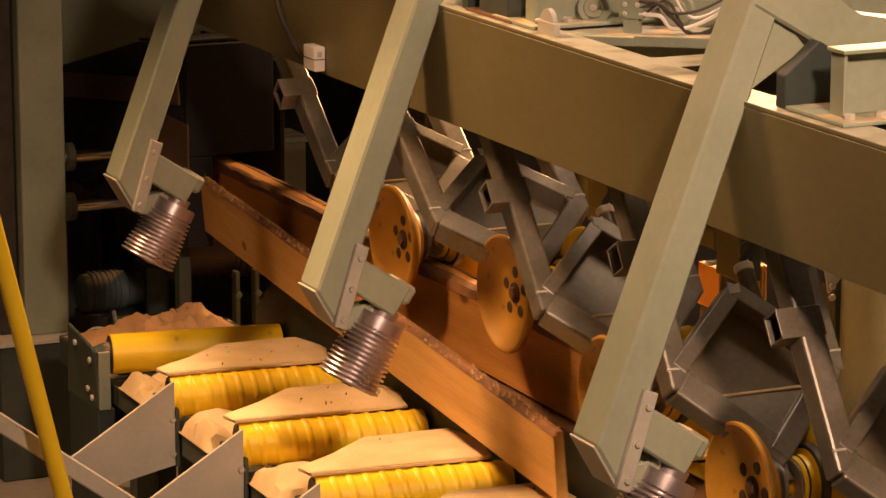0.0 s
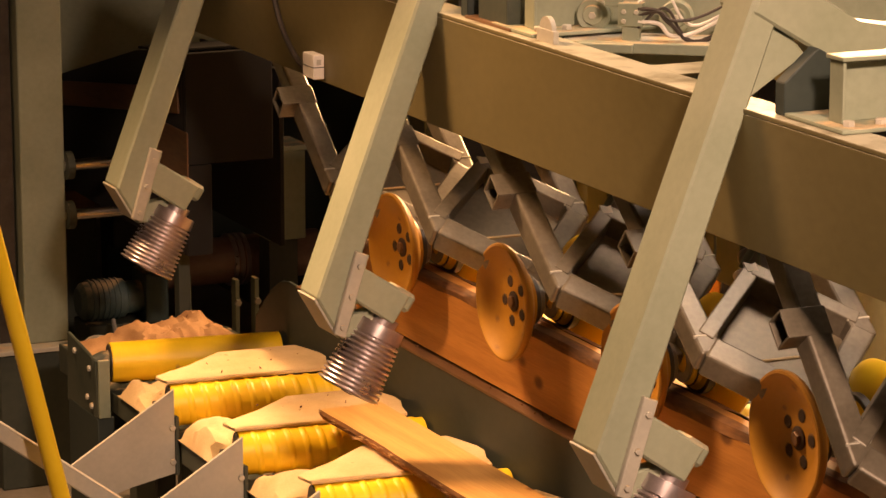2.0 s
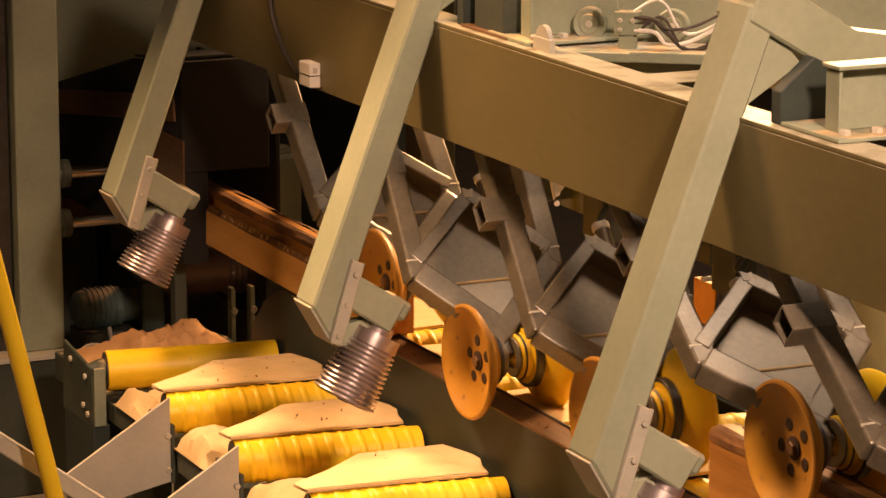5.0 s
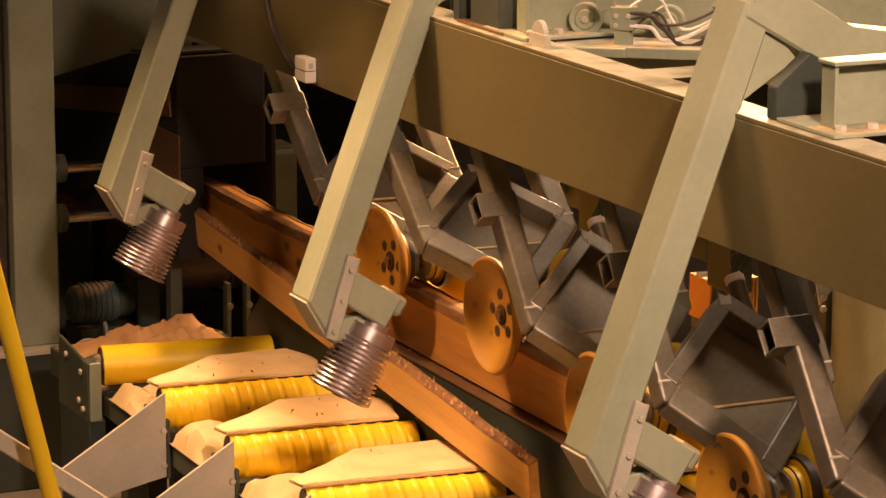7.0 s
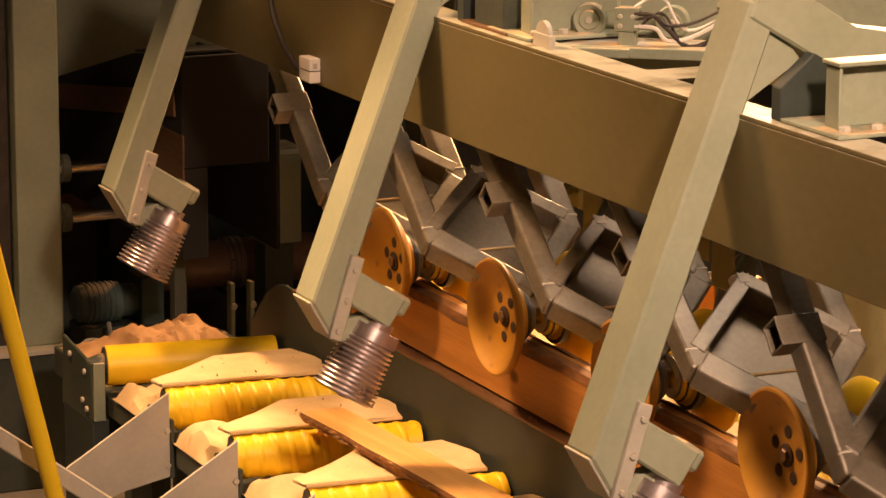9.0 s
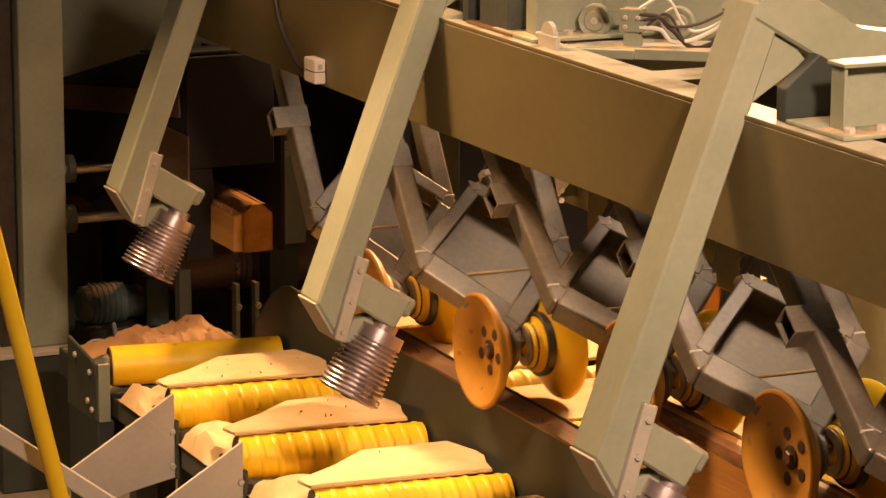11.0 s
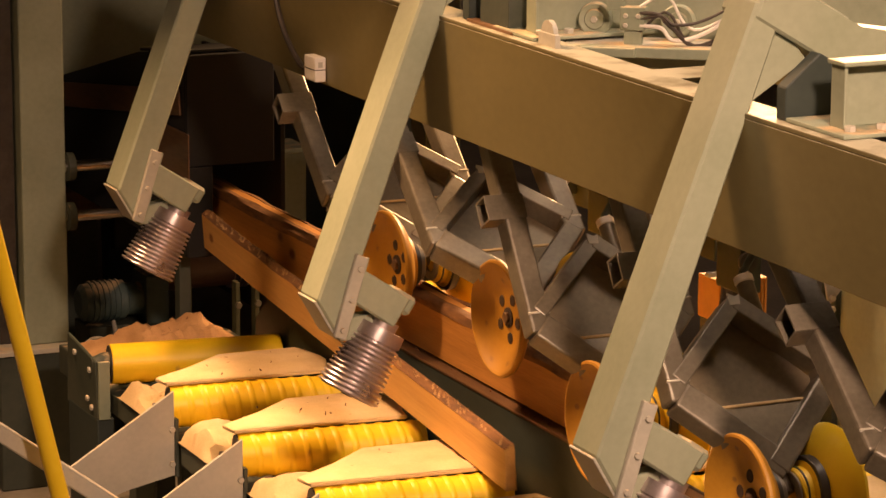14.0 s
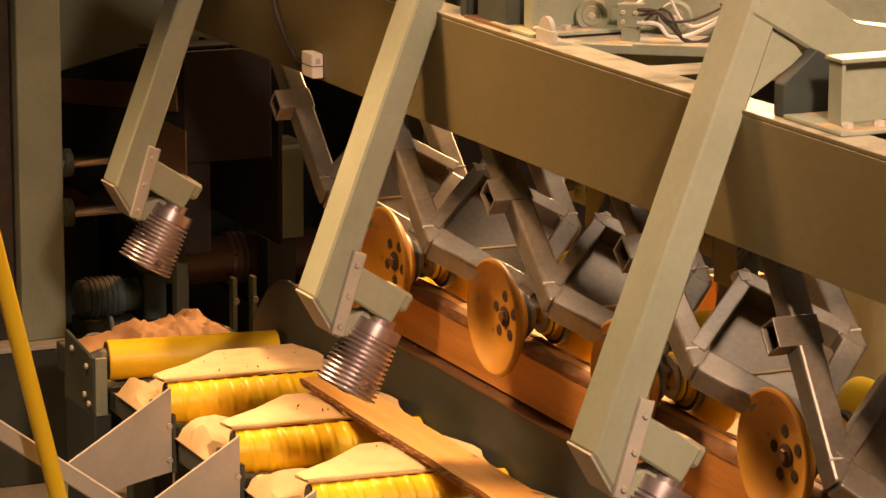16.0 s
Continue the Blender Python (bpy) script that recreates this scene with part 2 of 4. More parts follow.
# ---- main girder over the press rollers ----
# the girder and all that it carries are drawn at full size and set at 0.958 of it, clear of the swinging legs
GIRDER_LINE = pose(-0.191, -0.418, 0.164) @ Matrix.Scale(0.958, 4)


def girder():
    g = thing("main_girder", "olive painted steel channel girder, dusty on top", "girder")
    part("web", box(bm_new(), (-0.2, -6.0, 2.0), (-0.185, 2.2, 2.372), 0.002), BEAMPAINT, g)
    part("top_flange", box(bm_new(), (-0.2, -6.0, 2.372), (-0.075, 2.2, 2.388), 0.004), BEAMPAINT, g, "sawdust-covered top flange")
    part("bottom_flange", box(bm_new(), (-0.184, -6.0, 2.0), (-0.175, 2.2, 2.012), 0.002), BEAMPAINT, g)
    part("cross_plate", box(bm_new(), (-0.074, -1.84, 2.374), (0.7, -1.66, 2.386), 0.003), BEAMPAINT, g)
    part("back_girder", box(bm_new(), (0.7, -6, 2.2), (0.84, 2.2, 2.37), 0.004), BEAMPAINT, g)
    for y in (2.1, -5.8):
        part("support_post", box(bm_new(), (0.84, y - 0.08, -0.171), (1.0, y + 0.08, 2.38), 0.006), DARK, g)
        part("tie", box(bm_new(), (-0.184, y - 0.05, 2.22), (0.7, y + 0.05, 2.36), 0.004), DARK, g)
    g.matrix_basis = GIRDER_LINE


# ---- presser arms with ribbed rollers ----
def presser_arm():
    a = thing("presser_arm", "grey-green presser arm with a ribbed steel roller", "machine arm", group="presser arms")
    y0 = 0.0
    front = [(-0.642, y0, 1.447), (-0.570, y0, 1.323), (-0.070, y0, 2.70), (-0.168, y0, 2.70)]
    part("arm_tube", slab(bm_new(), front, 0.16, 0.008), ARMPAINT, a)
    # paler than the arm: the lit strip under its end is put in colour
    part("end_cap", slab(bm_new(), [(-0.652, 0.005, 1.446), (-0.652, 0.155, 1.446), (-0.574, 0.155, 1.312), (-0.574, 0.005, 1.312)], 0.008, 0.002), GREYPLATE, a, "end cap, coloured pale for its lit underside")
    part("clamp_plate", slab(bm_new(), [(-0.506, -0.002, 1.604), (-0.590, -0.002, 1.326), (-0.549, -0.002, 1.309), (-0.464, -0.002, 1.585)], -0.022, 0.003), GREYPLATE, a, "pale bolted clamp plate")
    part("clamp_edge", slab(bm_new(), [(-0.464, 0.012, 1.585), (-0.549, 0.012, 1.309), (-0.535, 0.012, 1.304), (-0.450, 0.012, 1.580)], -0.01, 0.002), ARMPAINT, a)
    for u in (0.14, 0.52, 0.9):
        p = Vector((-0.485, -0.024, 1.59)).lerp(Vector((-0.569, -0.024, 1.32)), u)
        bolt(a, p, (0, -1, 0), 0.010)
    part("bracket_block", slab(bm_new(), [(-0.490, 0.0, 1.553), (-0.520, 0.0, 1.440), (-0.362, 0.0, 1.329), (-0.297, 0.0, 1.427)], 0.14, 0.007), ARMPAINT, a)
    part("bearing_cap", slab(bm_new(), [(-0.335, 0.02, 1.462), (-0.372, 0.02, 1.405), (-0.300, 0.02, 1.355), (-0.262, 0.02, 1.412)], 0.10, 0.012), PAINT, a)
    part("neck_plate", slab(bm_new(), [(-0.55, 0.04, 1.36), (-0.545, 0.04, 1.29), (-0.40, 0.04, 1.30), (-0.42, 0.04, 1.38)], 0.06, 0.004), ARMPAINT, a)
    # ribbed roller: bare steel cone with twelve ribs
    p, q = Vector((-0.384, 0.055, 1.322)), Vector((-0.512, 0.055, 1.104))
    m, n = axis(p, q)
    prof = [(-0.03, 0), (-0.03, 0.05), (0.0, 0.05), (0.0, 0.086), (0.045, 0.089)]
    ribs = 12
    for i in range(ribs):
        u = 0.047 + i * (n - 0.05) / ribs
        step = (n - 0.05) / ribs
        r = 0.090 + 0.021 * (i + 1) / ribs
        prof += [(u, r - 0.011), (u + step * 0.34, r - 0.011), (u + step * 0.46, r + 0.001), (u + step * 0.70, r + 0.003), (u + step * 0.88, r + 0.001), (u + step, r - 0.011)]
    prof += [(n, 0.102), (n, 0.05), (n - 0.02, 0.05), (n - 0.02, 0)]
    r = part("ribbed_roller", lathe(bm_new(), prof, m, 44), STEEL, a, "ribbed bare steel cone roller", True)
    part("axle_nut", rod(bm_new(), q + (q - p).normalized() * -0.018, q + (q - p).normalized() * 0.006, 0.022, 6), BLACK, r)
    # link over the girder
    part("gusset", slab(bm_new(), [(-0.135, 0.02, 2.62), (-0.19, 0.02, 2.40), (0.005, 0.02, 2.522), (-0.06, 0.02, 2.60)], 0.012, 0.002), ARMPAINT, a)
    link = part("link_beam", slab(bm_new(), [(-0.178, -0.007, 2.652), (0.11, -0.007, 2.485), (0.45, -0.007, 2.44), (0.45, -0.007, 2.56), (0.165, -0.007, 2.60), (-0.13, -0.007, 2.775)], 0.20, 0.008), ARMPAINT, a)
    part("conduit", rod(bm_new(), (-0.10, 0.06, 2.766), (0.155, 0.06, 2.615), 0.012, 10), PAINT, link)
    # thin dark slab that fills the space under the link beam
    part("under_link_slab", slab(bm_new(), [(-0.165, -0.16, 2.389), (0.02, -0.16, 2.389), (0.03, -0.16, 2.52), (-0.06, -0.16, 2.57), (-0.165, -0.16, 2.48)], 0.05, 0.003), FENCE, a, "dark slab under the link beam")
    part("pivot_foot", box(bm_new(), (0.06, -0.05, 2.39), (0.36, 0.2, 2.50), 0.006), DARK, a)
    return a


# ---- press roller units: swinging diamond frame with a spool-shaped roller ----
WAIST, RIM_L, RIM_R = -0.036, -0.198, 0.124
UNIT_Y = [0.0115 - 0.9003 * k for k in range(5)]
ROLL_Z = 1.4986
PIVOT = Vector((0.0, 0.8183, 0.6271))          # from the roller's centre, raised
LEAN = radians(36.2)                           # slope of the diamond, raised
HALF = 0.25                                    # half its width and half its height


def press_unit():
    """All in the space of the pivot; the roller's centre lies at -PIVOT."""
    c = -PIVOT
    u = thing("press_roller_unit", "swinging steel frame with a yellow spool-shaped press roller", "press roller", group="press roller units")
    along, out = Vector((0, math.cos(LEAN), math.sin(LEAN))), Vector((0, -math.sin(LEAN), math.cos(LEAN)))
    mid = c + Vector((-0.004, 0.279, 0.194))

    def f(a, b, n=0.0):
        return mid + Vector((a, 0, 0)) + along * b + out * n
    left, right, apex, low = f(-HALF, 0), f(HALF, 0), f(0, HALF), f(0, -HALF)
    for name, p, x in (("left_leg", left, -HALF), ("right_leg", right, HALF)):
        top = Vector((x - 0.004, 0, 0))
        way = (top - p).normalized()
        part(name, bar(bm_new(), p - way * 0.03, top, 0.078, 0.074, 0.009), WORN, u)
        part("weld_seam", bar(bm_new(), p + way * 0.03 - Vector((0.038, 0, 0)) + out * 0.036, p + way * 0.03 + Vector((0.038, 0, 0)) + out * 0.036, 0.008, 0.010, 0.003, (0, 0, 1)), GREYPLATE, u)
    part("pivot_tube", rod(bm_new(), (-HALF - 0.01, 0, 0), (HALF + 0.03, 0, 0), 0.05, 24), WORN, u, smooth=True)
    part("left_lower_leg", bar(bm_new(), left - along * 0.01, low + (low - left).normalized() * 0.03, 0.086, 0.084, 0.008, out), WORN, u)
    part("right_lower_leg", bar(bm_new(), right - along * 0.01, low + (low - right).normalized() * 0.02 + out * 0.003, 0.072, 0.082, 0.008, out), WORN, u)
    part("frame_bar", bar(bm_new(), left + along * 0.03, apex, 0.050, 0.088, 0.005, out), WORN, u)
    part("frame_bar", bar(bm_new(), right + along * 0.03, apex + out * 0.002, 0.050, 0.088, 0.005, out), WORN, u)
    part("apex_lug", slab(bm_new(), [f(-0.022, HALF - 0.01, 0.046), f(0.014, HALF - 0.012, 0.046), f(0.018, HALF + 0.022, 0.046), f(0.002, HALF + 0.014, 0.046), f(-0.02, HALF + 0.028, 0.046)], 0.008, 0.001), GREYPLATE, u, "small torn steel lug")
    part("upper_plate", slab(bm_new(), [f(-0.235, 0.0, -0.032), f(0, -0.235, -0.032), f(0.235, 0, -0.032), f(0, 0.235, -0.032)], 0.008, 0.001), FRAMEPLATE, u, "dull grey frame plate")
    part("lower_plate", slab(bm_new(), [f(-0.165, -0.055, 0.0), f(0, -0.215, 0.022), f(0.165, -0.055, 0.0)], 0.008, 0.001), FRAMEPLATE, u, "bare grey plate scuffed by timber")
    # cream colour on the lip draws the bright lit edge of the plate
    part("plate_lip", bar(bm_new(), f(-0.165, -0.055, -0.012), f(0.165, -0.055, -0.012), 0.010, 0.034, 0.003, out), DUST, u, "plate edge, coloured bright for its lit rim")
    # open stub of square tube on the left leg
    way = (Vector((-HALF, 0, 0)) - left).normalized()
    side = Vector((0, -way.z, way.y))
    tilt = Matrix((Vector((1, 0, 0)), way, side)).transposed().to_4x4()
    tilt.translation = left + way * 0.39
    stub = bm_new()
    for lo, hi in (((-0.085, -0.042, 0.030), (0.05, 0.042, 0.037)), ((-0.085, -0.042, -0.037), (0.05, 0.042, -0.030)),
                   ((-0.085, -0.042, -0.030), (0.05, -0.035, 0.030)), ((-0.085, 0.035, -0.030), (0.05, 0.042, 0.030))):
        box(stub, lo, hi, 0.002, tilt @ Matrix.Translation((-0.012, 0, 0.003)))
    part("stub_tube", stub, WORN, u, "open square tube stub")
    part("yoke", bar(bm_new(), low + along * 0.03, c + Vector((-0.004, 0, 0)), 0.05, 0.045, 0.006), WORN, u)
    # spool roller, turned about x, in its own space
    v = bm_new()
    L, R = RIM_L - WAIST, RIM_R - WAIST
    prof = [(L + 0.050, 0.0), (L + 0.050, 0.088), (L + 0.044, 0.104), (L + 0.016, 0.168), (L + 0.006, 0.176), (L + 0.0, 0.186), (L + 0.002, 0.193), (L + 0.010, 0.196),
            (L + 0.022, 0.192), (L + 0.040, 0.170), (L + 0.062, 0.128), (L + 0.070, 0.108), (L + 0.085, 0.102), (L + 0.092, 0.080), (-0.052, 0.074), (-0.052, 0.05), (-0.022, 0.05), (-0.022, 0.0)]
    cone = [(0.020, 0.0), (0.020, 0.070), (0.026, 0.076), (0.052, 0.078), (0.056, 0.094), (R - 0.075, 0.104), (R - 0.070, 0.120), (R - 0.045, 0.165), (R - 0.028, 0.186), (R - 0.012, 0.195), (R, 0.190), (R, 0.176), (R - 0.04, 0.1), (R - 0.04, 0)]
    lathe_x(v, prof, (0, 0, 0), 48)
    ob = part("spool_roller", v, TINTED_YELLOW, u, "yellow dished press roller, tinted orange for bounced light", True)
    ob.location = c
    for a, b2, rr, mt in ((-0.068, -0.052, 0.084, BLACK), (-0.046, -0.030, 0.066, WORN), (0.010, 0.018, 0.068, WORN), (0.030, 0.036, 0.081, BLACK), (0.058, 0.086, 0.108, BLACK)):
        part("bearing_ring", lathe_x(bm_new(), [(a, rr - 0.03), (a, rr - 0.002), (a + 0.002, rr), (b2 - 0.002, rr), (b2, rr - 0.002), (b2, rr - 0.03)], (0, 0, 0), 32), mt, ob, "black greasy bearing ring" if mt == BLACK else "grey steel bearing ring", True)
    # no holes are cut: dark discs on the dish draw their shade
    for i in range(5):
        ang = 2 * math.pi * i / 5 + 0.3
        part("hole_spot", rod(bm_new(), (L + 0.054, 0.068 * math.cos(ang), 0.068 * math.sin(ang)), (L + 0.0475, 0.068 * math.cos(ang), 0.068 * math.sin(ang)), 0.0205, 18), HOLE, ob, "dark disc for the shade in a bolt hole")
    # brighter yellow puts the light on this cone into its colour
    part("right_cone", lathe_x(bm_new(), cone, (0, 0, 0), 48), SAFETY, ob, "yellow right cone, coloured brighter for the light on it", True)
    part("hub_boss", lathe_x(bm_new(), [(L + 0.052, 0.034), (L + 0.046, 0.034), (L + 0.044, 0.030), (L + 0.044, 0.0)], (0, 0, 0), 24), HOLE, ob, "dark greasy hub boss", True)
    part("hub_nut", rod(bm_new(), (L + 0.048, 0, 0), (L + 0.034, 0, 0), 0.021, 6), RAIL, ob)
    return u, ob


# ---- conveyors ----
def spiral_roller(label, x0, x1, y, z, r, pitch, skew, spiral=True, turns_from=0.0):
    """A yellow roller about its own x axis, with a raised spiral bead and a stub shaft."""
    n = x1 - x0
    at = pose(x0, y, z, 0, 0, skew)
    t = thing("conveyor_roller", label, "roller", at, "conveyor rollers")
    prof = [(0, 0), (0, r * 0.35), (0.006, r * 0.4), (0.006, r - 0.006), (0.0, r - 0.004), (0.003, r)] + [(n * i / 12, r) for i in range(1, 12)] + [(n - 0.003, r), (n, r - 0.004), (n, 0)]
    part("drum", lathe_x(bm_new(), prof, (0, 0, 0), 40), YELLOW, t, "", True)
    if spiral:
        b = bm_new()
        steps = int(n / pitch * 26)
        rows = []
        for i in range(steps + 1):
            x = 0.012 + (n - 0.024) * i / steps
            a = 2 * math.pi * x / pitch
            rows.append([b.verts.new((x + dx, (r + dr) * math.cos(a), (r + dr) * math.sin(a))) for dx, dr in ((-0.015, -0.001), (-0.005, 0.004), (0.005, 0.004), (0.015, -0.001))])
        for u, v in zip(rows, rows[1:]):
            for k in range(3):
                b.faces.new((u[k], v[k], v[k + 1], u[k + 1]))
        b.faces.new(rows[0]), b.faces.new(rows[-1][::-1])
        part("spiral_bead", b, YELLOW, t, "", True)
    part("shaft", lathe_x(bm_new(), [(-0.06, 0), (-0.06, 0.018), (n + 0.05, 0.018), (n + 0.05, 0)], (0, 0, 0), 16), BLACK, t, "dark shaft")
    part("end_ring", lathe_x(bm_new(), [(-0.004, r * 0.55), (-0.004, r * 0.93), (0.003, r * 0.93), (0.003, r * 0.55)], (0, 0, 0), 32), BLACK, t, "black end ring")
    return t


SKEW = -8.9
LEFT_Y = [1.40, 0.72, 0.02, -0.68, -1.38]
ROLLERS = []


def dusty_plate(y, seed):
    """Cover plate between two rollers, thick with sawdust; its free end comes to a point."""
    b = bm_new()
    top = [(x, y + dy, 0.915) for x, dy in ((-0.805, 0.065), (-0.64, 0.165), (-0.47, 0.305), (-0.16, 0.292), (-0.12, 0.13), (-0.16, -0.075), (-0.79, -0.02))][::-1]
    slab(b, top, 0.012, 0.002)
    p = thing("cover_plate", "pointed steel cover plate under cream sawdust", "cover plate", group="cover plates")
    part("plate", b, DUST, p)
    # crust of dust with an uneven surface
    d = bm_new()
    nx, ny = 34, 14
    grid = {}
    for i in range(nx):
        for j in range(ny):
            u, v = i / (nx - 1), j / (ny - 1)
            x = -0.80 + 0.68 * u
            lo = y - 0.015 - 0.06 * u + 0.15 * max(0, u - 0.92) / 0.08
            hi = y + np.interp(x, (-0.805, -0.64, -0.47, -0.16, -0.12), (0.062, 0.162, 0.302, 0.289, 0.14))
            yy = lo + (hi - lo) * v
            edge = min(1, 5 * min(u, 1 - u, v, 1 - v))
            h = 0.917 + edge * (0.007 + 0.012 * noise.noise((x * 9, yy * 9, seed)) + 0.004 * noise.noise((x * 34, yy * 34, seed)))
            grid[i, j] = d.verts.new((x, yy, max(h, 0.9165)))
    for i in range(nx - 1):
        for j in range(ny - 1):
            d.faces.new((grid[i, j], grid[i + 1, j], grid[i + 1, j + 1], grid[i, j + 1]))
    part("sawdust_crust", d, DUST, p, "uneven cream sawdust crust", True)
    return p


def gusset_plate(y, n):
    g = thing("guide_plate", "pale grey sloping steel guide plate beside a roller", "guide plate", group="guide plates")
    part("plate", slab(bm_new(), [(-0.79, y, 0.905), (-0.79, y, 0.585), (-0.97, y, 0.55), (-1.06, y, 0.52), (-1.20, y, 0.655)], 0.012, 0.002), GREYPLATE, g)
    part("bracket", box(bm_new(), (-0.79, y - 0.02, 0.58), (-0.775, y + 0.10, 0.80), 0.003), DARK, g)
    for z in (0.76, 0.63):
        bolt(g, (-0.80, y - 0.012, z), (0, -1, 0), 0.012)
    part("ledge", box(bm_new(), (-0.775, y - 0.33, 0.62), (-0.55, y - 0.03, 0.715), 0.012), DARK, g, "dark ledge")
    b = bm_new()
    g2 = {}
    for i in range(12):
        for j in range(12):
            u, v = i / 11, j / 11
            g2[i, j] = b.verts.new((-0.785 + 0.24 * u, y - 0.335 + 0.31 * v, 0.716 + (1 - (2 * u - 1) ** 6) * (1 - (2 * v - 1) ** 6) * (0.075 + 0.045 * noise.noise((u * 3, v * 3, n)))))
    for i in range(11):
        for j in range(11):
            b.faces.new((g2[i, j], g2[i + 1, j], g2[i + 1, j + 1], g2[i, j + 1]))
    part("sawdust_mound", b, DUST, g, "rounded cream sawdust heap", True)
    return g


def conveyors():
    for i, y in enumerate(LEFT_Y):
        lab = "smooth yellow conveyor roller" if i == 0 else "yellow conveyor roller with a raised spiral"
        ROLLERS.append(spiral_roller(lab, -0.775, -0.775 + 0.672, y, 0.82, 0.078, 0.058, SKEW, i > 0))
    for i, y in enumerate(LEFT_Y[1:]):
        dusty_plate(y, i + 2)
        gusset_plate(y - 0.085, i)
    for i in range(7):
        ROLLERS.append(spiral_roller("yellow spiral roller under the timber line", -0.02, 0.62, 1.05 - 0.7 * i, 1.052, 0.078, 0.058, SKEW))
    # frame under both beds
    f = thing("conveyor_bed", "dark green steel conveyor frame", "conveyor")
    part("side_beam", box(bm_new(), (-0.107, -17, 0.70), (-0.094, 1.20, 1.118), 0.004), FENCE, f, "dark green side beam")
    part("rail", slab(bm_new(), [(-0.112, -17, 1.118), (-0.03, -17, 1.136), (-0.03, 1.12, 1.136), (-0.112, 1.12, 1.118)], 0.012, 0.003), RAIL, f, "rusty brown slide rail")
    part("rail_lip", box(bm_new(), (-0.032, -17, 1.06), (-0.024, 1.12, 1.142), 0.002), BLACK, f, "black rail lip")
    part("end_nose", slab(bm_new(), [(-0.1, 1.20, 1.118), (-0.1, 1.30, 1.10), (-0.1, 1.42, 1.04), (-0.1, 1.58, 0.90), (-0.1, 1.60, 0.70), (-0.1, 1.20, 0.70)], 0.014, 0.003), FENCE, f)
    part("left_bed", box(bm_new(), (-0.77, -17, 0.62), (-0.11, 1.6, 0.70), 0.004), DARK, f)
    part("left_run_out", box(bm_new(), (-0.77, -17, 0.70), (-0.12, -1.75, 0.90), 0.004), DARK, f)
    part("right_bed", box(bm_new(), (-0.085, -17, 0.86), (0.66, 1.2, 0.94), 0.004), FENCE, f)
    part("right_run_out", box(bm_new(), (-0.02, -17, 0.94), (0.64, -3.6, 1.13), 0.004), DARK, f)
    for x in (-0.03, 0.12):
        part("run_in", box(bm_new(), (x, 4.0, 1.09), (x + 0.04, 13.6, 1.137), 0.003), FENCE, f)
    part("far_side_beam", box(bm_new(), (0.66, -17, 0.78), (0.68, 1.2, 1.10), 0.004), DARK, f)
    for y in (4.4, 7.0, 10.0, 13.4):
        part("foot_post", box(bm_new(), (-0.03, y - 0.03, 0), (0.16, y + 0.03, 1.09), 0.004), DARK, f)
    for y in (1.2, -1.6, -4.4, -7.2, -10, -13, -16):
        for x in (-0.72, -0.16, 0.58):
            part("foot_post", box(bm_new(), (x - 0.04, y - 0.04, 0), (x + 0.04, y + 0.04, 0.62 if x < 0 else 0.86), 0.004), DARK, f)
    for i in range(6):
        y = 0.7 - 0.7 * i
        p = thing("bed_plate", "steel bed plate dusted with sawdust between rollers", "cover plate", group="bed plates")
        part("plate", box(bm_new(), (0.0, y - 0.22, 1.095), (0.62, y + 0.22, 1.107), 0.003), DUST, p)
    # dusty ledge beside the first roller
    k = thing("dusty_ledge", "dark steel ledge under a flat sawdust drift", "ledge")
    part("ledge", box(bm_new(), (-0.775, 0.97, 0.62), (-0.55, 1.28, 0.715), 0.010), DARK, k)
    b, g = bm_new(), {}
    for i in range(14):
        for j in range(14):
            u, v = i / 13, j / 13
            g[i, j] = b.verts.new((-0.785 + 0.24 * u, 0.96 + 0.33 * v, 0.716 + (1 - (2 * u - 1) ** 6) * (1 - (2 * v - 1) ** 6) * (0.055 + 0.05 * noise.noise((u * 3, v * 4, 9)) + 0.012 * noise.noise((u * 12, v * 12, 2)))))
    for i in range(13):
        for j in range(13):
            b.faces.new((g[i, j], g[i + 1, j], g[i + 1, j + 1], g[i, j + 1]))
    part("sawdust_drift", b, DUST, k, "uneven cream sawdust drift", True)
    # bracket of the first roller
    k = thing("roller_bracket", "dark bolted end bracket of the smooth roller", "bracket")
    part("plate", slab(bm_new(), [(-0.835, 1.70, 0.885), (-0.835, 1.36, 0.845), (-0.835, 1.33, 0.62), (-0.835, 1.72, 0.60)], 0.014, 0.004), DARK, k)
    part("edge_plate", box(bm_new(), (-0.845, 1.325, 0.62), (-0.80, 1.34, 0.85), 0.003), PAINT, k)
    for y, z in ((1.42, 0.80), (1.45, 0.68), (1.40, 0.655), (1.60, 0.83)):
        bolt(k, (-0.848, y, z), (-1, 0, 0), 0.012)
    part("bearing", lathe_x(bm_new(), [(-0.85, 0), (-0.85, 0.03), (-0.80, 0.045), (-0.775, 0.045), (-0.775, 0)], (0, 1.41, 0.82), 20), DARK, k, "", True)
    part("foot", box(bm_new(), (-0.85, 1.34, 0.0), (-0.78, 1.7, 0.62), 0.006), FENCE, k)


# ---- timber ----
CANT = 3.97
BOARD = 3.70


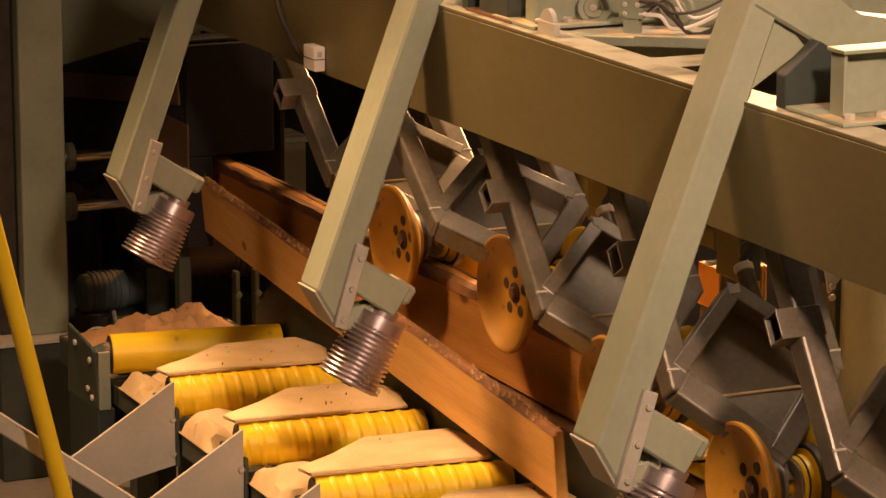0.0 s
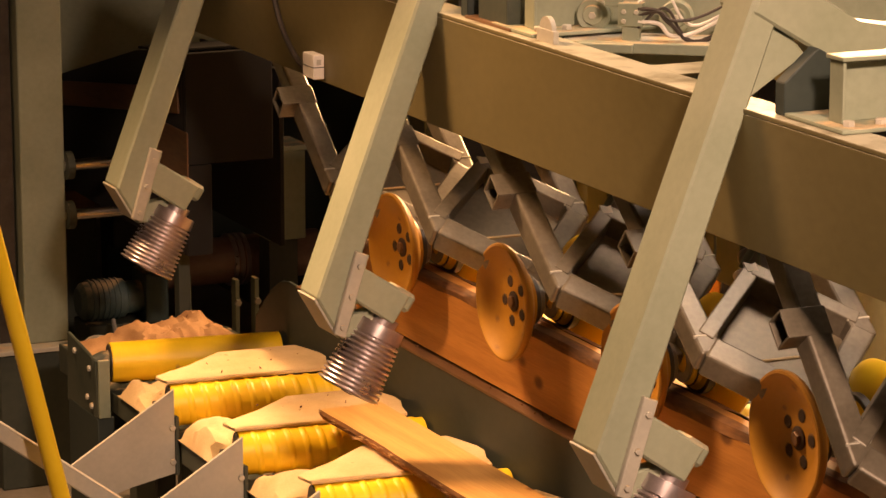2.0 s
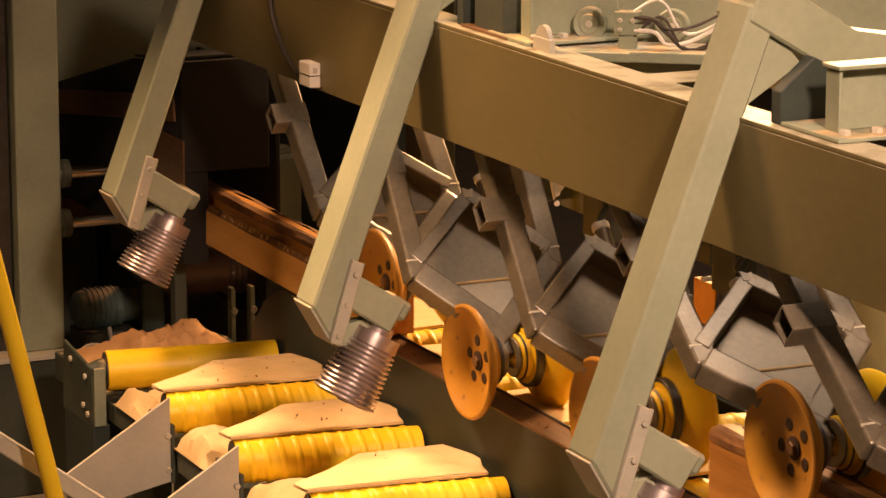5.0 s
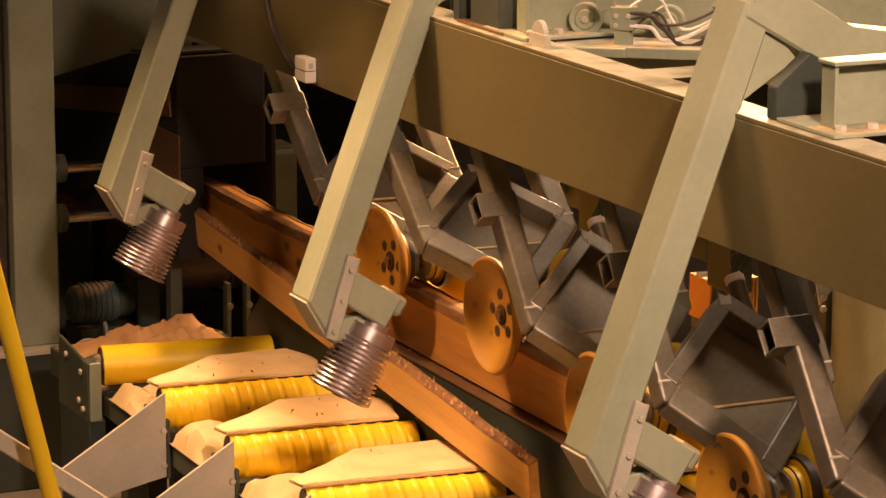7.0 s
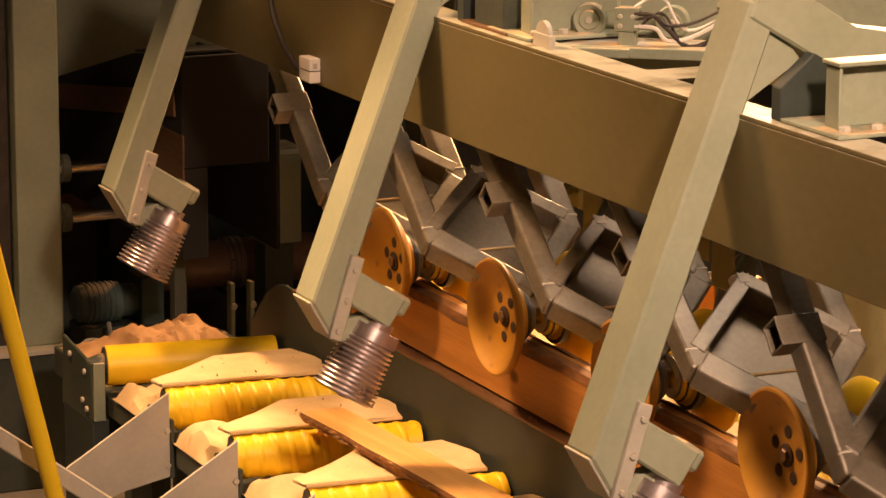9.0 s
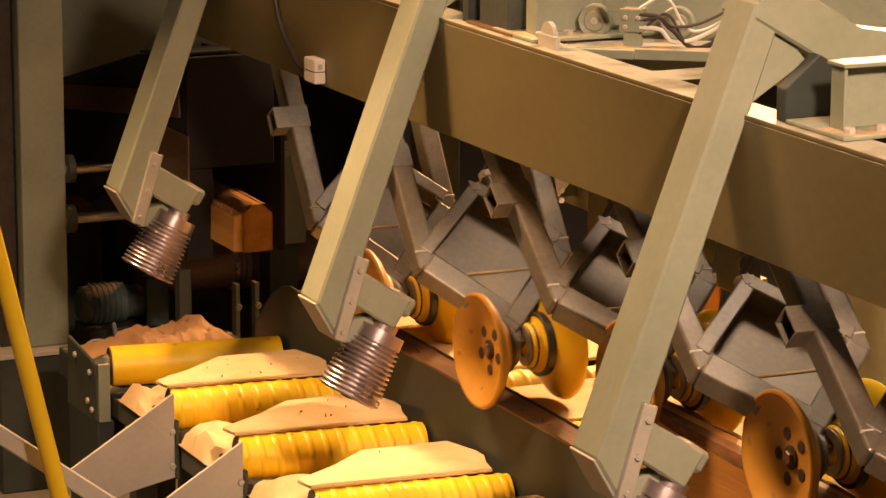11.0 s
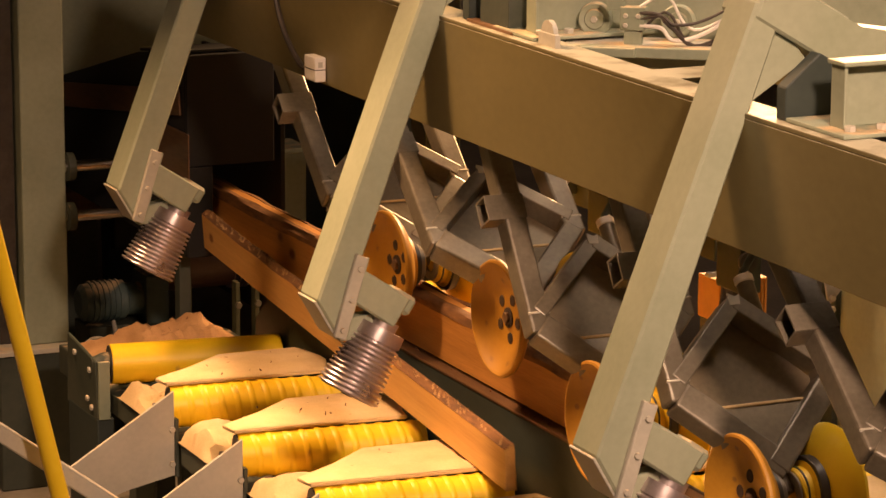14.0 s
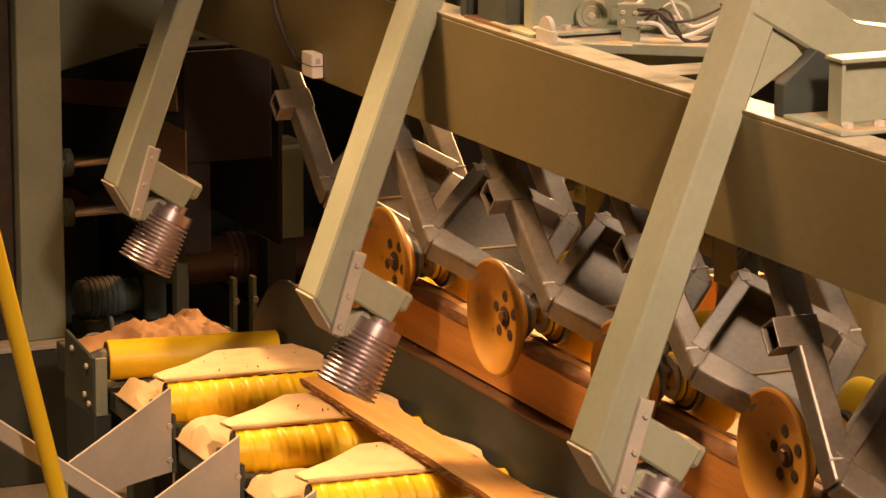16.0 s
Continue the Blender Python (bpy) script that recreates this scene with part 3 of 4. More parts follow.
def cant(seed, h, wdt, length=CANT):
    """A squared log: sawn faces, rounded waney top corners with bark. Its front end lies at y = 0, it runs to +y."""
    t = thing("timber_cant", "fresh sawn orange timber cant with bark along its top corners", "timber", group="timber cants")
    n = 110
    b = bm_new()

    def ring(y, k):
        e = 0.034 + 0.018 * noise.noise((seed * 5, y * 0.9, 1)) + 0.007 * noise.noise((seed * 5, y * 6, 3))
        f = 0.040 + 0.014 * noise.noise((seed * 5, y * 0.7, 7)) + 0.006 * noise.noise((seed * 5, y * 7, 9))
        return [(0, 0), (0, h - e), (f, h), (wdt - f * 1.1, h), (wdt, h - e * 1.2), (wdt, 0)]
    rows = []
    for i in range(n + 1):
        y = length * i / n
        rows.append([b.verts.new((x, y, z)) for x, z in ring(y, i)])
    for u, v in zip(rows, rows[1:]):
        for k in range(6):
            b.faces.new((u[k], v[k], v[(k + 1) % 6], u[(k + 1) % 6]))
    b.faces.new(rows[0]), b.faces.new(rows[-1][::-1])
    part("sawn_body", b, SAWN, t)
    for side in (0, 1):
        w = bm_new()
        rows = []
        for i in range(n + 1):
            y = length * i / n
            q = ring(y, i)
            p0, p1 = (q[1], q[2]) if side == 0 else (q[4], q[3])
            s = 1 if side == 0 else -1
            ro = []
            for u in range(5):
                k = u / 4
                bulge = 0.010 * math.sin(math.pi * k) + 0.006 * noise.noise((y * 6, k * 3, seed + side))
                ro.append(w.verts.new((p0[0] + (p1[0] - p0[0]) * k - s * (bulge + 0.002), y, p0[1] + (p1[1] - p0[1]) * k + bulge + 0.002)))
            rows.append(ro)
        for u, v in zip(rows, rows[1:]):
            for k in range(4):
                w.faces.new((u[k], v[k], v[k + 1], u[k + 1]))
        part("bark_strip", w, BARK, t, "rough brown bark edge", True)
    return t


def board(seed, wdt):
    """A sawn board: runs from y = 0 (rear) to y = -BOARD, its width along x, with one waney edge."""
    n = 50
    b = bm_new()
    rows = []
    for i in range(n + 1):
        y = -BOARD * i / n
        e = 0.012 * noise.noise((seed, y * 1.3, 2)) + 0.006 * noise.noise((seed, y * 5, 4))
        q = [(0.0, 0), (wdt + e, 0.002), (wdt + e - 0.012, 0.036), (0.004, 0.038)]
        rows.append([b.verts.new((x, y, z)) for x, z in q])
    for u, v in zip(rows, rows[1:]):
        for k in range(4):
            b.faces.new((u[k], v[k], v[(k + 1) % 4], u[(k + 1) % 4]))
    b.faces.new(rows[0]), b.faces.new(rows[-1][::-1])
    t = thing("sawn_board", "pale fresh sawn board with a waney edge", "board", group="sawn boards")
    part("plank", b, PALE, t)
    w = bm_new()
    rows = []
    for i in range(n + 1):
        y = -BOARD * i / n
        e = 0.012 * noise.noise((seed, y * 1.3, 2)) + 0.006 * noise.noise((seed, y * 5, 4))
        rows.append([w.verts.new((wdt + e + 0.002, y, 0.0)), w.verts.new((wdt + e + 0.004 + 0.004 * noise.noise((seed, y * 9, 1)), y, 0.014)), w.verts.new((wdt + e - 0.010, y, 0.0375))])
    for u, v in zip(rows, rows[1:]):
        for k in range(2):
            w.faces.new((u[k], v[k], v[k + 1], u[k + 1]))
    part("bark_edge", w, BARK, t, "dark bark edge")
    # torn fibres and bark shreds along both edges
    rng = random.Random(40 + seed)
    vs, fs = [], []
    for i in range(260):
        far = i % 7 > 0
        y = -BOARD * rng.random()
        r, a = rng.uniform(0.004, 0.010) * (1 + 1.6 * far * rng.random() ** 2), rng.uniform(-0.7, 0.7)
        x, d = (wdt - 0.006, 1) if far else (0.006, -1)
        z, k, g = rng.uniform(0.004, 0.034), len(vs), rng.uniform(0.004, 0.012)
        vs += [(x, y - g, z), (x, y + g, z), (x, y, z + 0.005), (x + d * (r + 0.008), y + a * r, z + rng.uniform(-0.012, 0.006))]
        fs += [(k, k + 1, k + 3), (k + 1, k + 2, k + 3), (k + 2, k, k + 3), (k, k + 2, k + 1)]
    me = bpy.data.meshes.new("bark_fringe")
    me.from_pydata(vs, [], fs)
    me.materials.append(SHRED)
    ob = new("bark_fringe", me)
    ob.parent = t
    tagged(ob, "ragged bark shreds and torn fibres", kind="stuff")
    return t


# ---- things round the line ----
def column():
    c = thing("steel_column", "tall grey-green steel column on a dark pedestal", "column")
    part("shaft", box(bm_new(), (-0.748, 2.60, 0.61), (-0.555, 2.80, 4.2), 0.008), PAINT, c)
    part("base_plate", box(bm_new(), (-0.90, 2.52, 0.59), (-0.53, 2.86, 0.61), 0.003), GREYPLATE, c)
    part("pedestal", box(bm_new(), (-0.88, 2.54, 0.0), (-0.545, 2.84, 0.59), 0.008), DARK, c)
    part("side_strip", box(bm_new(), (-0.84, 2.66, 0.61), (-0.76, 2.76, 4.2), 0.004), BLACK, c)


def handrails():
    h = thing("handrail", "bright yellow round handrail pole leaning over the walkway", "handrail")
    part("pole", rod(bm_new(), (-2.23, -1.6, 2.60), (-1.849, -1.6, 0.92), 0.026, 20), SAFETY, h, "", True)
    part("foot", rod(bm_new(), (-1.849, -1.6, 0.92), (-1.64, -1.6, 0.0), 0.026, 20), SAFETY, h, "", True)
    p = thing("stair_stringer", "pale painted stair stringer beside the conveyor", "stair stringer")
    part("plate", slab(bm_new(), [(-2.4, -1.5, 1.715), (-2.4, -1.5, 1.66), (-1.2, -1.5, 0.745), (-1.2, -1.5, 0.80)], 0.02, 0.004), GREYPLATE, p)
    part("flange", slab(bm_new(), [(-2.4, -1.5, 1.72), (-1.2, -1.5, 0.805), (-1.2, -1.42, 0.805), (-2.4, -1.42, 1.72)], 0.008, 0.002), GREYPLATE, p)
    part("post", box(bm_new(), (-1.24, -1.5, 0), (-1.18, -1.44, 0.78), 0.004), GREYPLATE, p)


def saw_corner():
    """The dim corner behind the conveyor, where the timber leaves the saw."""
    s = thing("saw_housing", "dark olive saw housing with a sloping lower edge", "machine housing")
    part("sloping_panel", slab(bm_new(), [(-0.4, 4.5, 2.9), (-0.4, 4.5, 1.32), (0.075, 4.5, 1.42), (0.62, 4.5, 1.56), (0.75, 4.5, 1.5), (1.3, 4.5, 1.5), (1.3, 4.5, 2.9)], 0.03, 0.004), PAINT, s)
    part("back_panel", box(bm_new(), (-1.5, 6.0, 0.0), (-0.4, 6.1, 3.0), 0.004), DARK, s)
    part("back_panel", box(bm_new(), (0.75, 6.0, 0.0), (2.6, 6.1, 3.0), 0.004), DARK, s)
    part("back_panel", box(bm_new(), (-0.4, 6.0, 1.55), (0.75, 6.1, 3.0), 0.004), DARK, s)
    # roof plates out of view, added to keep lamp light off the far timber
    part("unseen_shade_roof", box(bm_new(), (-1.46, 1.02, 3.40), (1.36, 4.6, 3.45), 0.004), DARK, s)
    part("unseen_shade_flap", box(bm_new(), (-1.10, -0.28, 3.40), (1.36, 0.42, 3.45), 0.004), DARK, s)
    part("unseen_shade_flap", box(bm_new(), (-1.44, 0.42, 3.402), (-0.95, 1.018, 3.452), 0.004), DARK, s)
    part("shade_roof_post", box(bm_new(), (-1.44, 4.4, 0.0), (-1.36, 4.5, 3.40), 0.004), DARK, s)
    part("side_panel", box(bm_new(), (1.3, 3.6, 0.0), (1.36, 6.0, 3.40), 0.004), DARK, s)
    part("side_panel", box(bm_new(), (-0.46, 4.5, 0.0), (-0.40, 6.0, 2.9), 0.004), DARK, s)
    # dark sheet added where the corner lies unlit; hides the waiting cants
    part("front_panel", box(bm_new(), (-0.46, 4.44, 0.0), (-0.12, 4.49, 1.42), 0.004), BLACK, s, "black lower panel, added to hide the waiting timber")
    part("wheel_cover", box(bm_new(), (0.35, 4.7, 0.5), (0.62, 4.9, 1.45), 0.01), BLACK, s)
    part("frame_beam", box(bm_new(), (-0.2, 4.2, 0.80), (0.5, 4.32, 0.92), 0.006), RAIL, s, "brown dim frame beam")
    # outlet tunnel from which the cants come, near-black for the void in it
    o = thing("saw_outlet", "steel outlet tunnel of the saw, coloured near-black for its darkness", "machine housing")
    part("left_wall", slab(bm_new(), [(-0.20, 2.06, 1.06), (-0.20, 2.06, 1.90), (-0.20, 2.63, 1.83), (-0.20, 3.75, 1.555), (-0.20, 4.4, 1.40), (-0.20, 4.4, 1.06)], -0.02, 0.003), VOID, o)
    part("right_wall", box(bm_new(), (0.20, 2.06, 1.06), (0.22, 3.0, 1.80), 0.003), VOID, o)
    part("front_plate", box(bm_new(), (-0.22, 2.03, 1.44), (0.16, 2.055, 1.90), 0.004), VOID, o, "near-black front plate, coloured for the dark void over the opening")
    part("cheek_plate", box(bm_new(), (-0.22, 2.03, 1.06), (-0.11, 2.055, 1.437), 0.004), VOID, o)
    part("top_plate", slab(bm_new(), [(-0.22, 2.06, 1.905), (-0.22, 2.60, 1.84), (0.22, 2.60, 1.84), (0.22, 2.06, 1.905)], 0.012, 0.002), VOID, o)
    part("guard_strip", box(bm_new(), (-0.228, 2.0, 1.37), (-0.221, 2.36, 1.58), 0.002), RAIL, o, "brown guard strip")
    part("side_rail", bar(bm_new(), (-0.226, 2.1, 1.70), (-0.226, 3.8, 1.47), 0.010, 0.11, 0.003, (0, 0, 1)), RAIL, o, "brown side rail")
    for y in (2.2, 4.2):
        part("leg", box(bm_new(), (-0.20, y, 0), (-0.15, y + 0.06, 1.07), 0.003), DARK, o)
    k = thing("control_cabinet", "small grey-green steel cabinet in the dim corner", "cabinet")
    part("body", box(bm_new(), (0.555, 3.10, 0.84), (0.735, 3.30, 1.25), 0.006), PAINT, k)
    part("lid", box(bm_new(), (0.545, 3.08, 1.25), (0.745, 3.32, 1.275), 0.004), PAINT, k)
    part("leg", box(bm_new(), (0.575, 3.15, 0), (0.715, 3.28, 0.84), 0.004), DARK, k)
    for z in (1.367, 1.154):
        g = thing("guide_shaft", "polished horizontal guide shaft", "shaft", group="guide shafts")
        part("rod", lathe_x(bm_new(), [(-0.56, 0), (-0.56, 0.024), (-0.222, 0.024), (-0.222, 0)], (0, 2.6, z), 20), CHROME, g, "", True)
        part("collar", lathe_x(bm_new(), [(-0.555, 0), (-0.555, 0.06), (-0.525, 0.06), (-0.525, 0)], (0, 2.6, z), 24), DARK, g, "", True)
    m = thing("electric_motor", "small dusty teal electric motor on a bracket", "motor", pose(-0.07, 0, 0))
    part("body", lathe_x(bm_new(), [(-0.16, 0), (-0.16, 0.06), (-0.14, 0.085), (0.05, 0.09), (0.06, 0.075), (0.13, 0.075), (0.13, 0)], (-0.06, 3.3, 0.60), 26), TEAL, m, "", True)
    for i in range(6):
        part("cooling_fin", lathe_x(bm_new(), [(-0.11 + i * 0.025, 0.08), (-0.11 + i * 0.025, 0.096), (-0.103 + i * 0.025, 0.096), (-0.103 + i * 0.025, 0.08)], (-0.06, 3.3, 0.60), 22), TEAL, m)
    part("gearbox", box(bm_new(), (0.07, 3.2, 0.48), (0.18, 3.4, 0.72), 0.012), TEAL, m)
    part("bracket", box(bm_new(), (-0.2, 3.2, 0.0), (0.2, 3.42, 0.505), 0.006), DARK, m)
    part("angle_post", box(bm_new(), (0.20, 3.1, 0.0), (0.25, 3.16, 0.72), 0.004), PAINT, m)
    b = bm_new()
    ring = [(-0.36 + 0.055 * math.cos(0.5 * k), 2.40 + 0.012 * k, 0.565 + 0.05 * math.sin(0.5 * k)) for k in range(20)]
    hose(b, [(-0.12, 3.1, 0.55), (-0.2, 2.8, 0.52)] + ring + [(-0.40, 2.75, 0.40), (-0.42, 2.8, 0.02)], 0.010, 8, 3)
    part("cable_loop", b, WHITE, m, "pale cable loop")
    d = thing("return_roller", "brown worn feed roller with a chain band", "roller")
    part("drum", lathe_x(bm_new(), [(0.12, 0), (0.12, 0.10), (0.20, 0.108), (0.95, 0.108), (0.97, 0.09), (0.97, 0)], (0, 3.5, 0.68), 32), DRUM, d, "", True)
    for x in (0.50, 0.53, 0.56):
        part("chain_band", lathe_x(bm_new(), [(x, 0.10), (x, 0.122), (x + 0.018, 0.122), (x + 0.018, 0.10)], (0, 3.5, 0.68), 30), STEEL, d, "worn chain band", True)
    part("stand", box(bm_new(), (0.10, 3.42, 0), (0.16, 3.58, 0.60), 0.004), DARK, d)
    part("stand", box(bm_new(), (0.93, 3.42, 0), (0.98, 3.58, 0.60), 0.004), DARK, d)
    for x in (0.20, 0.29):
        q = thing("guide_bracket", "upright dark bolted guide bracket", "bracket", group="guide brackets")
        part("strip", box(bm_new(), (x, 2.6, 0), (x + 0.02, 2.65, 0.80), 0.003), PAINT, q)
        bolt(q, (x + 0.01, 2.598, 0.70), (0, -1, 0), 0.016)


def dust_heaps():
    b = bm_new()
    rng = random.Random(4)
    nx, ny = 60, 22
    g = {}
    for i in range(nx):
        for j in range(ny):
            x, y = -0.72 + 0.66 * i / (nx - 1), 1.50 + 0.55 * j / (ny - 1)
            e = min(1, 3.5 * min(i / (nx - 1), 1 - i / (nx - 1), j / (ny - 1), 1 - j / (ny - 1)))
            ridge = max(0, 1 - abs((x + 0.25) / 0.30)) * 0.10 + max(0, 1 - abs((x + 0.55) / 0.12)) * 0.04
            z = 0.74 + e * (0.03 + ridge * 0.55 + 0.09 * (0.5 - abs(noise.noise((x * 6, y * 4, 3)))) + 0.05 * (0.3 - abs(noise.noise((x * 15, y * 13, 5)))) + 0.018 * noise.noise((x * 40, y * 40, 3)))
            g[i, j] = b.verts.new((x, y, max(z, 0.70)))
    for i in range(nx - 1):
        for j in range(ny - 1):
            b.faces.new((g[i, j], g[i + 1, j], g[i + 1, j + 1], g[i, j + 1]))
    solo("sawdust_pile", b, PILE, "ragged heap of orange sawdust, darkened for shade, behind the smooth roller", "sawdust", kind="stuff", smooth=True)
    solo("pile_shelf", box(bm_new(), (-0.76, 1.61, 0.62), (-0.03, 2.1, 0.735), 0.006), DARK, "dark steel shelf under the sawdust heap", "shelf")
    solo("shelf_leg", box(bm_new(), (-0.45, 1.8, 0.0), (-0.37, 1.88, 0.62), 0.004), DARK, "dark steel shelf leg", "leg")


def crumbs():
    """Loose bark crumbs and chips on the plates and along the rail."""
    rng = random.Random(11)
    b = bm_new()
    for k in range(110):
        if k < 40:
            y0 = rng.choice(LEFT_Y[1:])
            x, y, z = rng.uniform(-0.62, -0.15), y0 + rng.uniform(-0.02, 0.24), 0.925
        elif k < 85:
            x, y, z = rng.uniform(-0.10, -0.04), rng.uniform(-3.0, 1.0), 1.128
        else:
            x, y, z = rng.uniform(-0.17, -0.09), rng.uniform(-3.2, 0.6), 2.388
        r = rng.uniform(0.0015, 0.0045)
        m = Matrix.Translation((x, y, z)) @ Euler((rng.random() * 6, rng.random() * 6, rng.random() * 6)).to_matrix().to_4x4() @ Matrix.Diagonal((r * rng.uniform(1, 2.5), r, r * 0.6, 1))
        bmesh.ops.create_icosphere(b, subdivisions=1, radius=1, matrix=m)
    solo("bark_crumbs", b, BARK, "scattered dark bark crumbs on the dusty plates", "bark crumbs", kind="stuff")


def girder_top():
    def bracket(y, x1, h, dark):
        k = thing("pedestal_bracket", "grey-green angled pedestal bracket bolted to the girder", "bracket", GIRDER_LINE, group="girder brackets")
        part("upright", slab(bm_new(), [(-0.11, y + 0.01, 2.40), (-0.11, y + 0.01, 2.40 + h), (x1, y + 0.01, 2.40 + h), (x1, y + 0.01, 2.40)], 0.012, 0.003), PAINT, k)
        part("side", box(bm_new(), (-0.122, y - 0.04, 2.40), (-0.111, y + 0.03, 2.40 + h), 0.003), PAINT, k)
        part("foot", box(bm_new(), (-0.17, y - 0.12, 2.389), (x1, y + 0.18, 2.401), 0.003), PAINT, k)
        part("head", box(bm_new(), (-0.13, y - 0.05, 2.40 + h), (x1, y + 0.04, 2.412 + h), 0.003), PAINT, k)
        for x in (-0.12, -0.02):
            bolt(k, (x, y - 0.07, 2.401), (0, 0, 1), 0.017)
        return k
    bracket(-0.93, 0.42, 0.20, 1)
    bracket(-2.79, 0.40, 0.17, 1)
    bracket(-4.6, 0.40, 0.20, 1)
    d = thing("bearing_block", "dark bearing block on the girder", "bearing block", GIRDER_LINE, group="bearing blocks")
    part("block", box(bm_new(), (-0.155, -0.84, 2.389), (0.0, -0.62, 2.62), 0.006), DARK, d)
    part("base", box(bm_new(), (-0.175, -0.90, 2.388), (0.02, -0.56, 2.398), 0.002), RAIL, d)
    e = thing("lifting_lug", "rounded pale steel lifting lug on the girder edge", "lug", GIRDER_LINE)
    b = bm_new()
    lathe(b, [(0, 0), (0, 0.045), (0.016, 0.045), (0.016, 0)], Matrix.Translation((-0.165, -1.14, 2.425)) @ Matrix.Rotation(radians(90), 4, "Y"), 28)
    part("eye", b, GREYPLATE, e, "", True)
    part("base", box(bm_new(), (-0.168, -1.20, 2.386), (-0.148, -1.08, 2.43), 0.003), GREYPLATE, e)
    # wheeled carriage that runs across behind the girder
    c = thing("wheeled_carriage", "grey-green wheeled carriage with valves and hoses", "machine carriage", GIRDER_LINE)
    a, z0 = Vector((-0.07, -1.06, 2.362)), Vector((0.55, -1.58, 2.370))
    part("rail", bar(bm_new(), a, z0, 0.045, 0.035, 0.004, (0, 0, 1)), PAINT, c)
    way = (z0 - a).normalized()
    back = Vector((0.643, 0.766, 0))
    part("side_wall", bar(bm_new(), a + back * 0.24 + Vector((0, 0, 0.12)) + way * 0.05, z0 + back * 0.24 + Vector((0, 0, 0.12)) + way * 0.5, 0.02, 0.42, 0.004, (0, 0, 1)), PAINT, c)
    part("tray", bar(bm_new(), a + back * 0.10 + Vector((0, 0, 0.012)), z0 + back * 0.10 + Vector((0, 0, 0.012)), 0.18, 0.012, 0.002, (0, 0, 1)), GREYPLATE, c)
    for u in (0.087, 0.42):
        p = a.lerp(z0, u) + back * 0.15 + Vector((0, 0, 0.078))
        w = lathe(bm_new(), [(-0.02, 0), (-0.02, 0.02), (-0.022, 0.03), (-0.012, 0.034), (-0.016, 0.045), (-0.018, 0.05), (-0.014, 0.054), (0.014, 0.054), (0.018, 0.05), (0.018, 0)],
                  axis(p, p + back)[0], 30)
        wh = part("wheel", w, PAINT, c, "grey-green flanged wheel", True)
        part("wheel_nut", rod(bm_new(), p - back * 0.028, p - back * 0.015, 0.012, 6), GREYPLATE, wh)
    for u, dz, s in ((0.27, 0.10, 0.05), (0.20, 0.15, 0.035), (0.27, 0.035, 0.035)):
        p = a.lerp(z0, u) + back * 0.04 + Vector((0, 0, dz))
        part("valve_block", bar(bm_new(), p - way * s * 0.8, p + way * s * 0.8, s, s * 1.5, 0.004, (0, 0, 1)), PAINT, c)
    for dx, dz in ((-0.02, 0.11), (0.02, 0.11), (-0.02, 0.08)):
        bolt(c, a.lerp(z0, 0.27) + way * dx + back * 0.012 + Vector((0, 0, dz)), -back, 0.008)
    part("sensor_arm", bar(bm_new(), a + way * 0.06 - back * 0.03, a + way * 0.24 - back * 0.03, 0.025, 0.03, 0.004, (0, 0, 1)), PAINT, c)
    rng = random.Random(8)
    for i in range(5):
        p = a.lerp(z0, 0.30) + back * 0.02 + Vector((0, 0, 0.06 + 0.02 * i))
        q = a.lerp(z0, 0.52 + 0.08 * rng.random()) + back * 0.05 + Vector((0, 0, 0.02 + 0.05 * (i % 3)))
        mid = (p + q) / 2 + Vector((0, 0, rng.uniform(-0.05, 0.08))) - back * rng.uniform(0, 0.05)
        part("hose", hose(bm_new(), [p, p.lerp(mid, 0.6) + Vector((0, 0, 0.02)), mid, q, q + way * 0.3 + Vector((0, 0, 0.2))], 0.005 + 0.002 * (i % 2)), (RUBBER, WHITE, RUBBER)[i % 3], c, "coloured hose" if i % 3 == 1 else "black hose")
    # switch box with its conduit, on the girder's face
    s = thing("switch_box", "small white plastic switch box with a grey conduit", "switch box", GIRDER_LINE)
    part("box", box(bm_new(), (-0.245, 0.590, 2.012), (-0.201, 0.695, 2.102), 0.005), WHITE, s)
    part("lid_seam", box(bm_new(), (-0.2462, 0.588, 2.055), (-0.203, 0.697, 2.058), 0), BLACK, s)
    part("badge", box(bm_new(), (-0.232, 0.5885, 2.065), (-0.215, 0.5905, 2.085), 0), GREYPLATE, s)
    part("conduit", hose(bm_new(), [(-0.222, 0.69, 2.035), (-0.222, 0.80, 2.055), (-0.215, 0.96, 2.14), (-0.212, 1.06, 2.27), (-0.212, 1.07, 2.45)], 0.011), RUBBER, s, "dark flexible conduit")


